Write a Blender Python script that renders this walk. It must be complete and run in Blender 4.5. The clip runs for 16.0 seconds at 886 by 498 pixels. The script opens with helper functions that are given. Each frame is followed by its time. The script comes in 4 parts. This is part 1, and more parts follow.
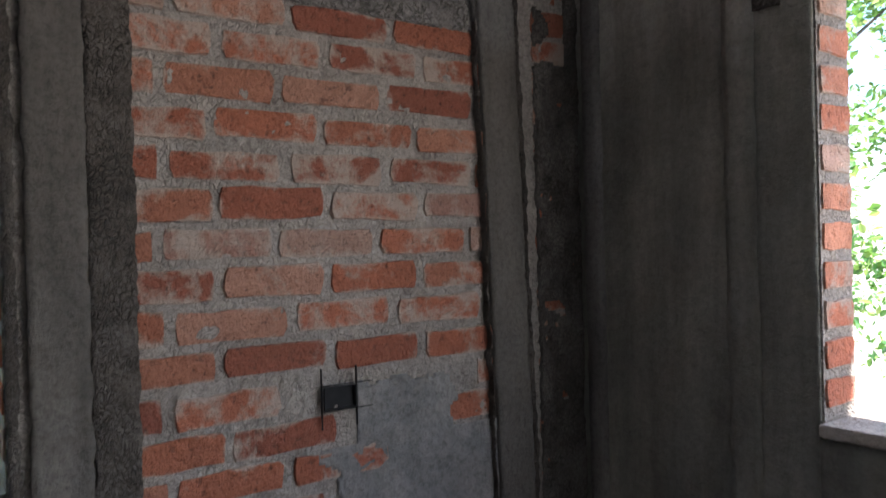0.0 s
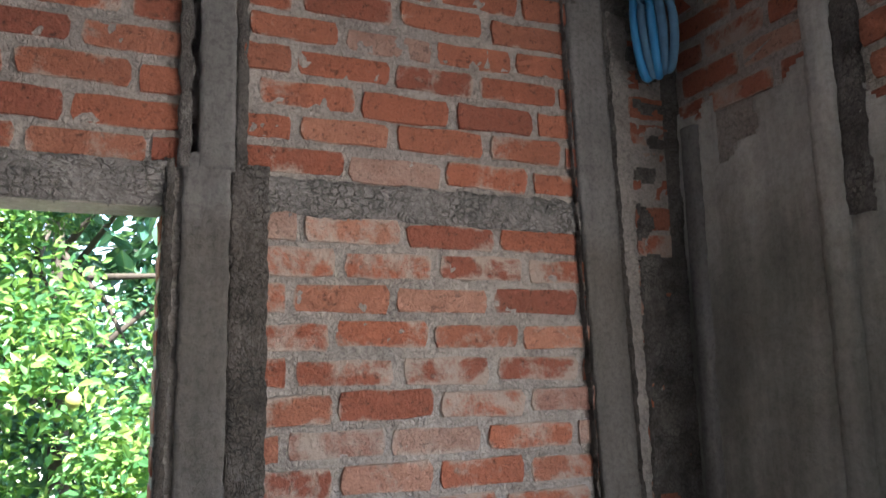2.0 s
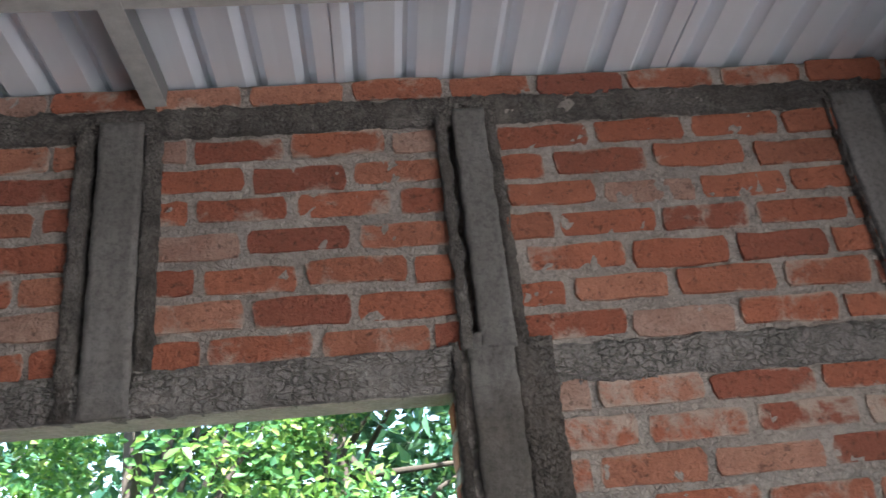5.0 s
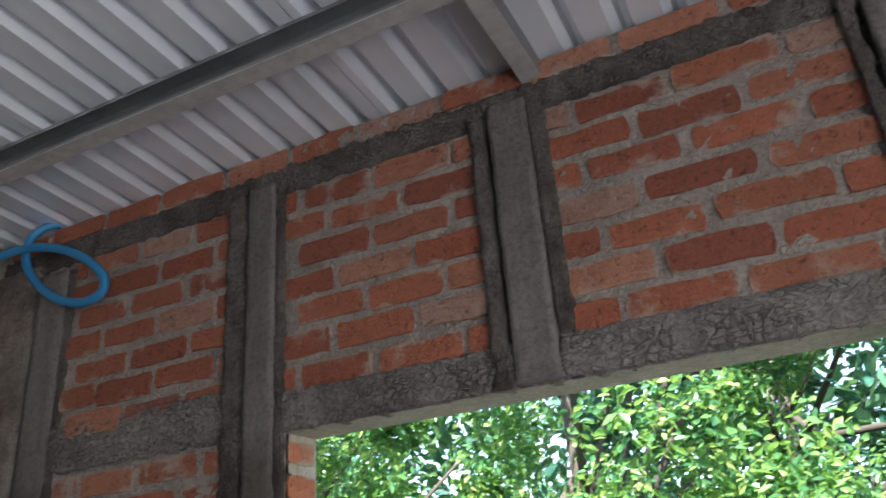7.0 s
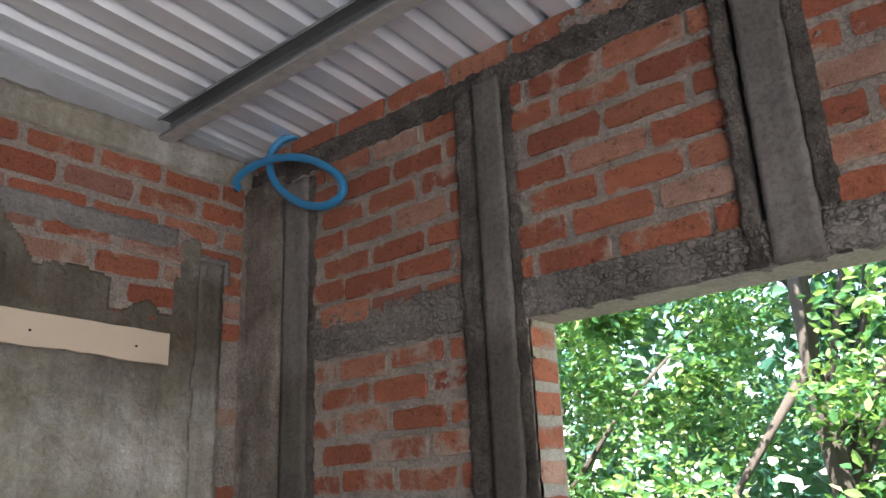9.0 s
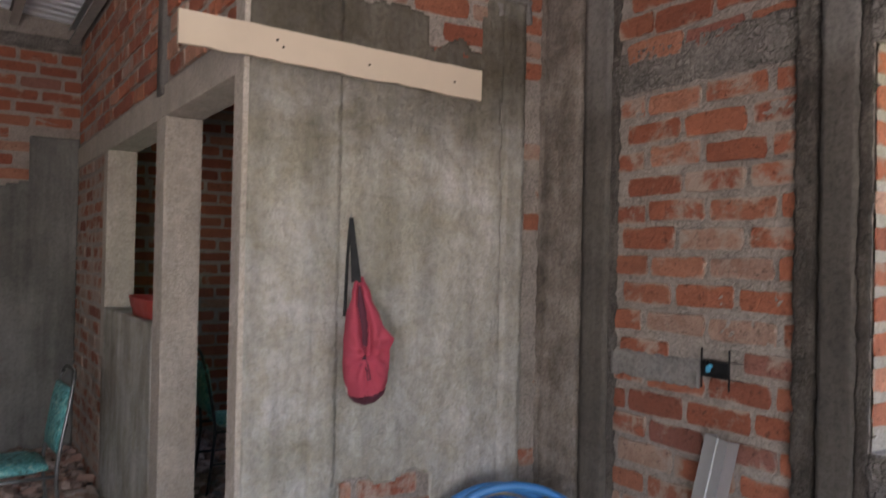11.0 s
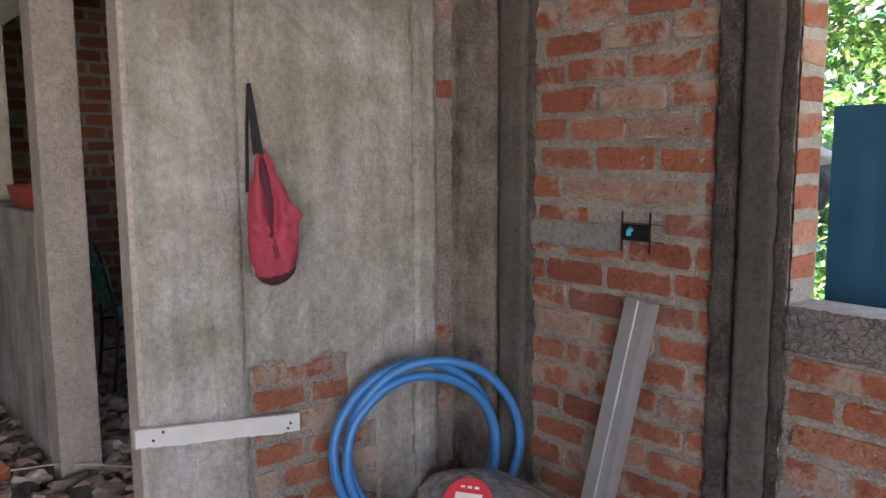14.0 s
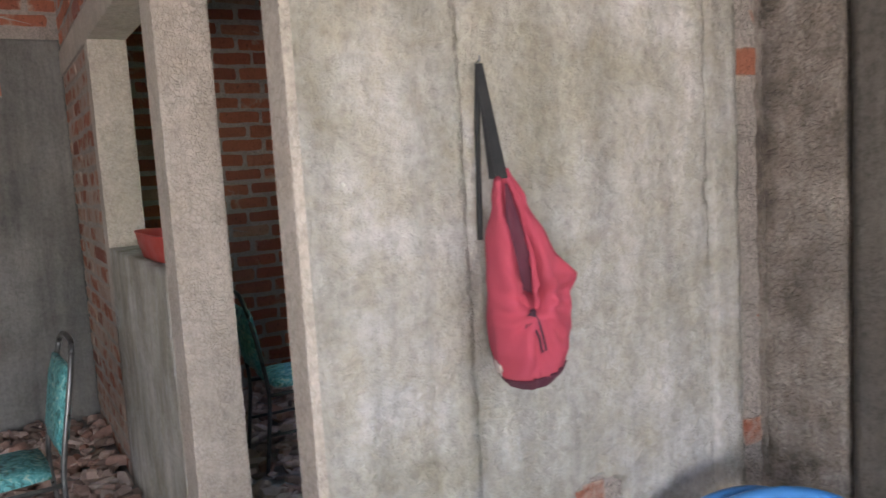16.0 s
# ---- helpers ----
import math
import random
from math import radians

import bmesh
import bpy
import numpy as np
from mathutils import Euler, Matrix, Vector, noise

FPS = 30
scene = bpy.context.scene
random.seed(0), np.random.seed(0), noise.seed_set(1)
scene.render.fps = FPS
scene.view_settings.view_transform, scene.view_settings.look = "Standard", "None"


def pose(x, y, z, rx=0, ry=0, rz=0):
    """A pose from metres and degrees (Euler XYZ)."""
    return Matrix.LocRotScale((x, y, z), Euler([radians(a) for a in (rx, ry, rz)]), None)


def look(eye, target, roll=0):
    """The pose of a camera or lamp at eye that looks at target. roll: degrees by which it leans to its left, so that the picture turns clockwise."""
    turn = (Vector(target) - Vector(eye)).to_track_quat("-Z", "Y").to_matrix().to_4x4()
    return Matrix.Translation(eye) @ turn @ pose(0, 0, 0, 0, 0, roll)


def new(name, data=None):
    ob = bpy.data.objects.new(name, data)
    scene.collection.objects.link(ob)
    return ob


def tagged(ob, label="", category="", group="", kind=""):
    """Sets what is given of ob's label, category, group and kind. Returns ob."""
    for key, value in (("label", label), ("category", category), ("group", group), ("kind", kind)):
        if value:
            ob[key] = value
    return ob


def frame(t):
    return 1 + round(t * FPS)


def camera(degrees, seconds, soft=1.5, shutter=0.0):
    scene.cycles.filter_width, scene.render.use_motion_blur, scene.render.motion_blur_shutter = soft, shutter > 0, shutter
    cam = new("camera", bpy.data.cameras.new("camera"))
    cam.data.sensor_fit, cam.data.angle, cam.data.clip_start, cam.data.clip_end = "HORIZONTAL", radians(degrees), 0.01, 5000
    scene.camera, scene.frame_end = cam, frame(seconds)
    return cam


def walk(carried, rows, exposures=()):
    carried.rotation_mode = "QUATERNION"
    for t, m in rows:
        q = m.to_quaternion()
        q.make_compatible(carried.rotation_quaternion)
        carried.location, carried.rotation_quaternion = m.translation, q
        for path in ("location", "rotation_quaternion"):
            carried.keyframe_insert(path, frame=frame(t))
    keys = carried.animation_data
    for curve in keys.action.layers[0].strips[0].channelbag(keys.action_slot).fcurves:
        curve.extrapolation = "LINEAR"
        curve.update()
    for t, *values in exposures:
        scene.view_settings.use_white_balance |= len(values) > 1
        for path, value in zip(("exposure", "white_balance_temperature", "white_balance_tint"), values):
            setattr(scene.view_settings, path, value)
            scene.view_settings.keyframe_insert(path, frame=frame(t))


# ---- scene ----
cam = camera(59.4, 16.0, shutter=0.2)
PATH = [
    (0, (0.047, 0.277, 1.541), (1.199, 1.911, 1.529), -1.5),
    (0.5, (-0.033, 0.17, 1.54), (1.052, 1.835, 1.315), 0.9),
    (1, (-0.002, 0.091, 1.555), (0.947, 1.834, 1.309), 1.7),
    (1.5, (0.047, 0.075, 1.678), (0.905, 1.881, 1.738), -0.3),
    (2, (0.102, 0.06, 1.721), (0.889, 1.87, 2.045), -1.2),
    (2.5, (0.11, 0.065, 1.771), (0.895, 1.854, 2.198), -2.6),
    (3, (0.124, 0.045, 1.773), (0.893, 1.81, 2.315), -3.6),
    (3.2, (0.112, 0.039, 1.779), (0.871, 1.8, 2.344), -4.2),
    (5.3, (0.026, 0.222, 1.744), (0.055, 2.055, 2.544), -4.6),
    (5.5, (0.042, 0.242, 1.748), (-0.044, 2.067, 2.561), -3.4),
    (6, (0.047, 0.285, 1.747), (-0.234, 2.084, 2.575), -3.1),
    (6.5, (0.004, 0.284, 1.726), (-0.514, 2.021, 2.572), -4.2),
    (7, (-0.018, 0.291, 1.712), (-0.787, 1.951, 2.52), -4.6),
    (7.5, (-0.06, 0.253, 1.684), (-1.093, 1.828, 2.356), -3.6),
    (8, (-0.09, 0.243, 1.679), (-1.211, 1.779, 2.299), -2.3),
    (8.2, (-0.099, 0.251, 1.673), (-1.235, 1.78, 2.282), -2.0),
    (10.3, (-0.206, 0.088, 1.681), (-1.68, 1.352, 2.162), -0.7),
    (10.5, (-0.213, 0.067, 1.652), (-1.744, 1.295, 2.035), 0.1),
    (10.7, (-0.22, 0.052, 1.586), (-1.826, 1.215, 1.844), 1.0),
    (10.9, (-0.236, 0.017, 1.566), (-1.9, 1.121, 1.662), 1.3),
    (11, (-0.238, -0.006, 1.557), (-1.923, 1.071, 1.578), 1.2),
    (11.5, (-0.247, -0.08, 1.525), (-1.948, 0.953, 1.332), 1.5),
    (12, (-0.231, -0.092, 1.514), (-1.901, 0.983, 1.273), 1.7),
    (12.5, (-0.218, -0.088, 1.493), (-1.822, 1.074, 1.215), 1.8),
    (13, (-0.217, -0.096, 1.497), (-1.804, 1.088, 1.213), 1.6),
    (13.5, (-0.242, -0.088, 1.503), (-1.806, 1.13, 1.238), 1.5),
    (14, (-0.362, 0.073, 1.477), (-1.9, 1.326, 1.225), -0.3),
    (14.5, (-0.567, 0.229, 1.531), (-2.112, 1.475, 1.289), -1.0),
    (15, (-0.808, 0.3, 1.509), (-2.393, 1.505, 1.321), 0.4),
    (15.5, (-1.066, 0.358, 1.488), (-2.717, 1.470, 1.301), -0.2),
    (16, (-1.375, 0.315, 1.497), (-3.09, 1.318, 1.285), -3.6),
]
EXPOSURES = [(0, 2.18, 6350, 12), (0.5, 2.78, 6350, 12), (1.0, 2.98, 6350, 12), (2.5, 2.98, 6350, 12), (3.2, 2.98, 6300, 12), (5.5, 2.63, 6200, 11), (7.0, 2.48, 6200, 11), (8.0, 2.63, 6250, 11),
             (10.5, 2.93, 6900, 20), (12.5, 3.03, 7000, 21), (14.5, 3.03, 6950, 21), (15.5, 3.63, 6900, 20), (16, 3.78, 6850, 19)]
walk(cam, [(t, look(eye, target, roll)) for t, eye, target, roll in PATH], EXPOSURES)


# ---- plan, in metres ----
YN, XB, XE, XW, YP, YS = 2.03, -2.66, 1.82, -6.4, 0.79, -3.6   # inner faces: north, bag wall, east, west, partition, south
THICK = 0.14
LINTEL, COURSE = 2.145, 0.093
FLOOR, SILL = 0.13, 1.07
CROWN0, CROWN1 = 2.885, 2.975
WIN_L, WIN_R = -1.343, 0.215
EJ = 1.255                               # edge of the east window
ROOF0, ROOF_SLOPE = 3.055, 0.09           # underside of the sheets at the north wall, rise towards the south

# ---- world, sun ----
world = bpy.data.worlds.new("world")
world.use_nodes = True
scene.world = world
wn = world.node_tree.nodes
sky = wn.new("ShaderNodeTexSky")
sky.sky_type = 'NISHITA'
sky.sun_disc = False
sky.sun_elevation = radians(56)
sky.sun_rotation = radians(165)
wn["Background"].inputs[1].default_value = 0.13
world.node_tree.links.new(sky.outputs[0], wn["Background"].inputs[0])
sun = new("sun", bpy.data.lights.new("sun", 'SUN'))
sun.data.energy = 4.8
sun.data.angle = radians(0.5)
sun.data.color = (1.0, 0.965, 0.92)
sun.matrix_world = look((0.8, -3.0, 6.0), (0, 0, 0.6))


def opening_light(name, x, y, z, wide, high, watts, tilt):
    """Area lamp added in an east wall opening, standing in for light from the yard."""
    lamp = new(name, bpy.data.lights.new(name, 'AREA'))
    lamp.data.shape = 'RECTANGLE'
    lamp.data.size = wide
    lamp.data.size_y = high
    lamp.data.energy = watts
    lamp.data.color = (0.97, 0.98, 1.0)
    lamp.matrix_world = look((x, y, z), (x - math.cos(radians(tilt)), y, z + math.sin(radians(tilt))))
    return lamp


opening_light("east_window_light", XE + 0.20, 0.22, 1.45, 1.3, 0.7, 3.4, 12)
# No doorway is seen here; this lamp is added to brighten the room.
opening_light("east_fill_light", XE + 0.25, -2.0, 1.0, 2.3, 1.6, 10.0, 30)


# ---- materials ----
def mat(name, rough=0.8, metal=0.0):
    m = bpy.data.materials.new(name)
    m.use_nodes = True
    b = m.node_tree.nodes["Principled BSDF"]
    b.inputs["Roughness"].default_value = rough
    b.inputs["Metallic"].default_value = metal
    return m, m.node_tree.nodes, m.node_tree.links, b


def coords(n, kind="Object"):
    if kind == "World":
        return n.new("ShaderNodeNewGeometry").outputs["Position"]
    return n.new("ShaderNodeTexCoord").outputs[kind]


def noise_tex(n, l, vec, scale, detail=4.0, rough=0.55, dist=0.0):
    t = n.new("ShaderNodeTexNoise")
    t.inputs["Scale"].default_value = scale
    t.inputs["Detail"].default_value = detail
    t.inputs["Roughness"].default_value = rough
    t.inputs["Distortion"].default_value = dist
    l.new(vec, t.inputs["Vector"])
    return t.outputs["Fac"]


def ramp(n, l, fac, stops):
    r = n.new("ShaderNodeValToRGB")
    els = r.color_ramp.elements
    while len(els) < len(stops):
        els.new(0.5)
    for e, (p, c) in zip(els, stops):
        e.position = p
        e.color = (*c, 1) if len(c) == 3 else c
    l.new(fac, r.inputs[0])
    return r.outputs[0]


def grey(v):
    return (v, v, v)


def mixc(n, l, fac, a, b, mode='MIX'):
    m = n.new("ShaderNodeMix")
    m.data_type = 'RGBA'
    m.blend_type = mode
    for v, i in ((fac, 0), (a, 6), (b, 7)):
        if hasattr(v, "links"):
            l.new(v, m.inputs[i])
        elif isinstance(v, (int, float)):
            m.inputs[i].default_value = v
        else:
            m.inputs[i].default_value = (*v, 1)
    return m.outputs[2]


def maths(n, l, op, a, b=0.0):
    m = n.new("ShaderNodeMath")
    m.operation = op
    for v, i in ((a, 0), (b, 1)):
        if hasattr(v, "links"):
            l.new(v, m.inputs[i])
        else:
            m.inputs[i].default_value = v
    return m.outputs[0]


def bump(n, l, b, height, strength=0.4, dist=0.01):
    k = n.new("ShaderNodeBump")
    k.inputs["Strength"].default_value = strength
    k.inputs["Distance"].default_value = dist
    l.new(height, k.inputs["Height"])
    l.new(k.outputs[0], b.inputs["Normal"])


def cement(name, dark, light, warm, scale=1.0, rough=0.92, bumpy=0.5, grain=60.0, pits=0.0, streak=0.0, net=62.0):
    """Cement in two greys with damp stains, run-down streaks, grit, pits and fine relief."""
    m, n, l, b = mat(name, rough)
    p = coords(n, "World")
    big = noise_tex(n, l, p, 1.7 * scale, 6, 0.65, 0.4)
    mid = noise_tex(n, l, p, 9 * scale, 6, 0.7)
    fine = noise_tex(n, l, p, grain, 5, 0.75)
    c = mixc(n, l, ramp(n, l, big, [(0.36, grey(0)), (0.64, grey(1))]), dark, light)
    c = mixc(n, l, ramp(n, l, mid, [(0.42, grey(0)), (0.72, grey(0.75))]), c, warm)
    if streak:
        mp = n.new("ShaderNodeMapping")
        mp.inputs["Scale"].default_value = (7.0, 7.0, 0.7)
        l.new(p, mp.inputs[0])
        st = noise_tex(n, l, mp.outputs[0], 1.6, 5, 0.6)
        c = mixc(n, l, streak, c, ramp(n, l, st, [(0.35, grey(0.45)), (0.62, grey(1.0))]), 'MULTIPLY')
    c = mixc(n, l, 0.75, c, ramp(n, l, fine, [(0.32, grey(0.45)), (0.55, grey(1.0))] if grain >= 60 else [(0.30, grey(0.62)), (0.58, grey(1.0))]), 'MULTIPLY')
    h = maths(n, l, 'ADD', maths(n, l, 'MULTIPLY', mid, 1.2), maths(n, l, 'MULTIPLY', fine, 0.6))
    if pits:
        # keyed surface: a net of scratches and small hollows, shade put in as darker colour
        v = n.new("ShaderNodeTexVoronoi")
        v.feature = 'DISTANCE_TO_EDGE'
        v.inputs["Scale"].default_value = net
        wob = n.new("ShaderNodeVectorMath")
        wob.operation = 'MULTIPLY_ADD'
        l.new(n.new("ShaderNodeTexNoise").outputs["Color"], wob.inputs[0])
        wob.inputs[1].default_value = (0.05, 0.05, 0.05)
        l.new(p, wob.inputs[2])
        l.new(wob.outputs[0], v.inputs["Vector"])
        gate = ramp(n, l, noise_tex(n, l, p, 14, 3, 0.6), [(0.44, grey(0.0)), (0.70, grey(0.9))])
        line = ramp(n, l, v.outputs["Distance"], [(0.02, grey(0.0)), (0.14, grey(1.0))])
        line = maths(n, l, 'MAXIMUM', line, gate)
        c = mixc(n, l, pits, c, mixc(n, l, line, (0.45, 0.43, 0.41), (1, 1, 1)), 'MULTIPLY')
        h = maths(n, l, 'ADD', h, maths(n, l, 'MULTIPLY', line, pits * 1.2))
    l.new(c, b.inputs["Base Color"])
    bump(n, l, b, h, bumpy, 0.016)
    return m


MORTAR = cement("mortar", (0.30, 0.262, 0.235), (0.44, 0.39, 0.35), (0.47, 0.40, 0.35), 2.0, 0.95, 1.0, 80, 0.25)
CONCRETE = cement("column_concrete", (0.13, 0.12, 0.112), (0.225, 0.21, 0.197), (0.17, 0.153, 0.138), 1.2, 0.9, 0.6, 70, 0.0, 0.6)
ROUGH = cement("rough_concrete", (0.085, 0.074, 0.065), (0.24, 0.215, 0.195), (0.165, 0.138, 0.118), 3.0, 0.95, 1.0, 100, 0.65)
BAND = cement("lintel_concrete", (0.19, 0.174, 0.16), (0.35, 0.32, 0.295), (0.27, 0.24, 0.215), 2.0, 0.95, 1.0, 100, 0.6, 0.0, 44.0)
PLASTER = cement("wall_plaster", (0.31, 0.29, 0.235), (0.59, 0.58, 0.56), (0.40, 0.36, 0.275), 1.5, 0.9, 1.0, 45, 0.0, 0.5)
DARK_PLASTER = cement("east_plaster", (0.33, 0.31, 0.28), (0.56, 0.53, 0.49), (0.42, 0.385, 0.335), 1.0, 0.92, 0.8, 50, 0.0, 0.6)
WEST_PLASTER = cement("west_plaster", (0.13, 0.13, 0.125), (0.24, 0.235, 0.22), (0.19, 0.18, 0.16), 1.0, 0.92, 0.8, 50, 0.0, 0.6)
SOFFIT = cement("lintel_soffit", (0.46, 0.41, 0.355), (0.60, 0.54, 0.48), (0.5, 0.43, 0.36), 1.5, 0.9, 0.6, 50, 0.3, 0.2)
PATCH = cement("patch_cement", (0.19, 0.185, 0.18), (0.31, 0.295, 0.28), (0.27, 0.245, 0.225), 2.2, 0.92, 0.9, 60, 0.0, 0.3)
DUST = cement("cement_dust", (0.22, 0.205, 0.19), (0.36, 0.34, 0.315), (0.27, 0.225, 0.195), 1.5, 1.0, 0.8, 60)
DRY_GROUND = cement("dry_ground", (0.34, 0.305, 0.26), (0.46, 0.42, 0.365), (0.30, 0.26, 0.21), 0.6, 1.0, 0.8, 30)
SOIL = cement("soil", (0.06, 0.048, 0.036), (0.13, 0.105, 0.08), (0.10, 0.075, 0.05), 1.5, 1.0, 1.0, 50)


def darkened(base_mat, name, colour, centre, half, fade, wobble=0.55):
    """The same cement multiplied by a darker colour around a height, its border uneven."""
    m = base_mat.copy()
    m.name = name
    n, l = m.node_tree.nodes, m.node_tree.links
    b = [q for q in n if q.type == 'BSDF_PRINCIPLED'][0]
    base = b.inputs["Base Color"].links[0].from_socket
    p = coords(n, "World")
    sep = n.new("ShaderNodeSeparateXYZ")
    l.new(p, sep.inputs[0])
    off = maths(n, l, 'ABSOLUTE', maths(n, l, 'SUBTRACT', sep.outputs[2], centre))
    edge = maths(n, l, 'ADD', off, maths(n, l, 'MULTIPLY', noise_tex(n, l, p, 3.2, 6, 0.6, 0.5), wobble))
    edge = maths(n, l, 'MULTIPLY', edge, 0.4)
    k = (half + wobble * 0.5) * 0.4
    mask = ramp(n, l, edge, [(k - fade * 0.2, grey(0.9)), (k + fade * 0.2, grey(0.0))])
    toned = mixc(n, l, 1.0, base, colour, 'MULTIPLY')
    l.new(mixc(n, l, mask, base, toned), b.inputs["Base Color"])
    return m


DAMP = darkened(PLASTER, "damp_plaster", (0.22, 0.19, 0.15), 2.36, 0.30, 0.42)
# East wall and columns: colour multiplied darker from z 0.5 to lintel height.
LOW_DARK_EAST = darkened(DARK_PLASTER, "low_dark_east_plaster", (0.46, 0.47, 0.44), 1.35, 0.80, 0.45)
LOW_DARK_COLUMN = darkened(CONCRETE, "low_dark_column_concrete", (0.66, 0.62, 0.57), 1.30, 0.83, 0.10, 0.12)
LOW_DARK_ROUGH = darkened(ROUGH, "low_dark_rough_concrete", (0.70, 0.66, 0.62), 1.30, 0.83, 0.15, 0.2)
CRUST = cement("mortar_crust", (0.17, 0.138, 0.112), (0.47, 0.41, 0.36), (0.33, 0.265, 0.215), 3.0, 0.95, 1.0, 90, 0.25, 0.5)


def brick_material(name, smear, tone=1.0):
    """Fired clay with kiln marks; mortar smeared over the edges and in films."""
    m, n, l, b = mat(name, 0.88)
    p = coords(n, "World")
    info = n.new("ShaderNodeObjectInfo")
    rnd = info.outputs["Random"]
    tones = [(0.0, (0.25, 0.075, 0.046)), (0.2, (0.32, 0.096, 0.052)), (0.45, (0.42, 0.138, 0.075)), (0.7, (0.33, 0.115, 0.065)), (0.85, (0.46, 0.20, 0.125)), (0.94, (0.40, 0.27, 0.21)), (1.0, (0.27, 0.10, 0.075))]
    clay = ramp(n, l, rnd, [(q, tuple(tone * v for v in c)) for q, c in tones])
    blot = noise_tex(n, l, p, 13, 5, 0.65, 0.5)
    clay = mixc(n, l, ramp(n, l, blot, [(0.38, grey(0.0)), (0.75, grey(0.6))]), clay, (0.22, 0.078, 0.045))
    grain = noise_tex(n, l, p, 120, 3, 0.7)
    coarse = noise_tex(n, l, p, 48, 4, 0.75)
    clay = mixc(n, l, 0.75, clay, ramp(n, l, coarse, [(0.33, grey(0.2)), (0.43, grey(1.0))]), 'MULTIPLY')
    clay = mixc(n, l, 0.35, clay, ramp(n, l, grain, [(0.32, grey(0.4)), (0.62, grey(1.0))]), 'MULTIPLY')
    # mortar film
    film = noise_tex(n, l, p, 7, 6, 0.7, 0.3)
    sep = n.new("ShaderNodeSeparateXYZ")
    l.new(coords(n), sep.inputs[0])
    ex = maths(n, l, 'ABSOLUTE', sep.outputs[0])
    ez = maths(n, l, 'ABSOLUTE', sep.outputs[2])
    edge = maths(n, l, 'MAXIMUM', maths(n, l, 'POWER', maths(n, l, 'MULTIPLY', ex, 2.0), 14.0), maths(n, l, 'POWER', maths(n, l, 'MULTIPLY', ez, 2.0), 5.0))
    k = maths(n, l, 'ADD', maths(n, l, 'ADD', film, maths(n, l, 'MULTIPLY', edge, 0.13)), maths(n, l, 'MULTIPLY', maths(n, l, 'FRACT', maths(n, l, 'MULTIPLY', rnd, 17.3)), 0.16))
    mask = ramp(n, l, k, [(0.70 - smear, grey(0.0)), (0.82 - smear, grey(0.85))])
    c = mixc(n, l, mask, clay, (0.40, 0.325, 0.27))
    l.new(c, b.inputs["Base Color"])
    bump(n, l, b, maths(n, l, 'ADD', maths(n, l, 'MULTIPLY', coarse, 1.4), maths(n, l, 'MULTIPLY', grain, 0.6)), 0.8, 0.014)
    return m


BRICK = brick_material("clay_brick", 0.01)
BRICK_SMEARED = brick_material("smeared_brick", 0.085)
BRICK_DUSTY = brick_material("dusty_brick", 0.17)
# Brighter copy of the clay, with daylight on it put into the colour.
BRICK_LIT = brick_material("lit_brick", 0.05, 1.5)


def plain(name, colour, rough=0.6, metal=0.0, vary=0.15, scale=8.0, relief=0.15, fine=120.0):
    m, n, l, b = mat(name, rough, metal)
    p = coords(n, "World")
    a = noise_tex(n, l, p, scale, 5, 0.6)
    g = noise_tex(n, l, p, fine, 3, 0.6)
    lo = tuple(c * (1 - vary) for c in colour)
    hi = tuple(min(1.0, c * (1 + vary)) for c in colour)
    l.new(mixc(n, l, a, lo, hi), b.inputs["Base Color"])
    l.new(ramp(n, l, a, [(0.3, grey(max(0.02, rough - 0.1))), (0.7, grey(min(1, rough + 0.1)))]), b.inputs["Roughness"])
    bump(n, l, b, g, relief, 0.003)
    return m


ROOFING = plain("zinc_sheet", (0.84, 0.88, 0.96), 0.40, 0.45, 0.08, 2.0, 0.05)
STEEL = plain("galvanised_steel", (0.42, 0.43, 0.44), 0.45, 0.6, 0.25, 14.0, 0.2)
DUSTY_LIT_FLANGE = plain("dusty_lit_flange", (0.42, 0.41, 0.39), 0.7, 0.2, 0.45, 26.0, 0.3)
DARK_STEEL = plain("dusty_steel", (0.20, 0.205, 0.21), 0.5, 0.5, 0.35, 18.0, 0.25)
HOSE = plain("blue_hose", (0.035, 0.19, 0.46), 0.38, 0.0, 0.18, 10.0, 0.1)
CONDUIT = plain("blue_conduit", (0.03, 0.22, 0.45), 0.42, 0.0, 0.15, 10.0, 0.1)
OLD_CONDUIT = plain("dusty_conduit", (0.07, 0.17, 0.27), 0.6, 0.0, 0.5, 25.0, 0.2)
RED_CLOTH = plain("red_canvas", (0.40, 0.052, 0.085), 0.85, 0.0, 0.14, 12.0, 0.5, 500)
DARK_CLOTH = plain("maroon_canvas", (0.09, 0.018, 0.035), 0.85, 0.0, 0.2, 20.0, 0.4, 500)
PALE_CLOTH = plain("pale_canvas", (0.55, 0.50, 0.48), 0.85, 0.0, 0.1, 20.0, 0.4, 500)
BLACK_STRAP = plain("black_webbing", (0.004, 0.005, 0.006), 0.7, 0.0, 0.2, 30.0, 0.4, 600)
CORD = plain("dark_cord", (0.05, 0.014, 0.03), 0.8, 0.0, 0.2, 40.0, 0.4, 600)
PINE = plain("pine_board", (0.56, 0.47, 0.37), 0.75, 0.0, 0.14, 5.0, 0.3, 200)
GREY_BOARD = plain("dusty_board", (0.60, 0.59, 0.57), 0.8, 0.0, 0.2, 9.0, 0.35, 200)
RED_PLASTIC = plain("red_plastic", (0.50, 0.07, 0.06), 0.4, 0.0, 0.12, 20.0, 0.05)
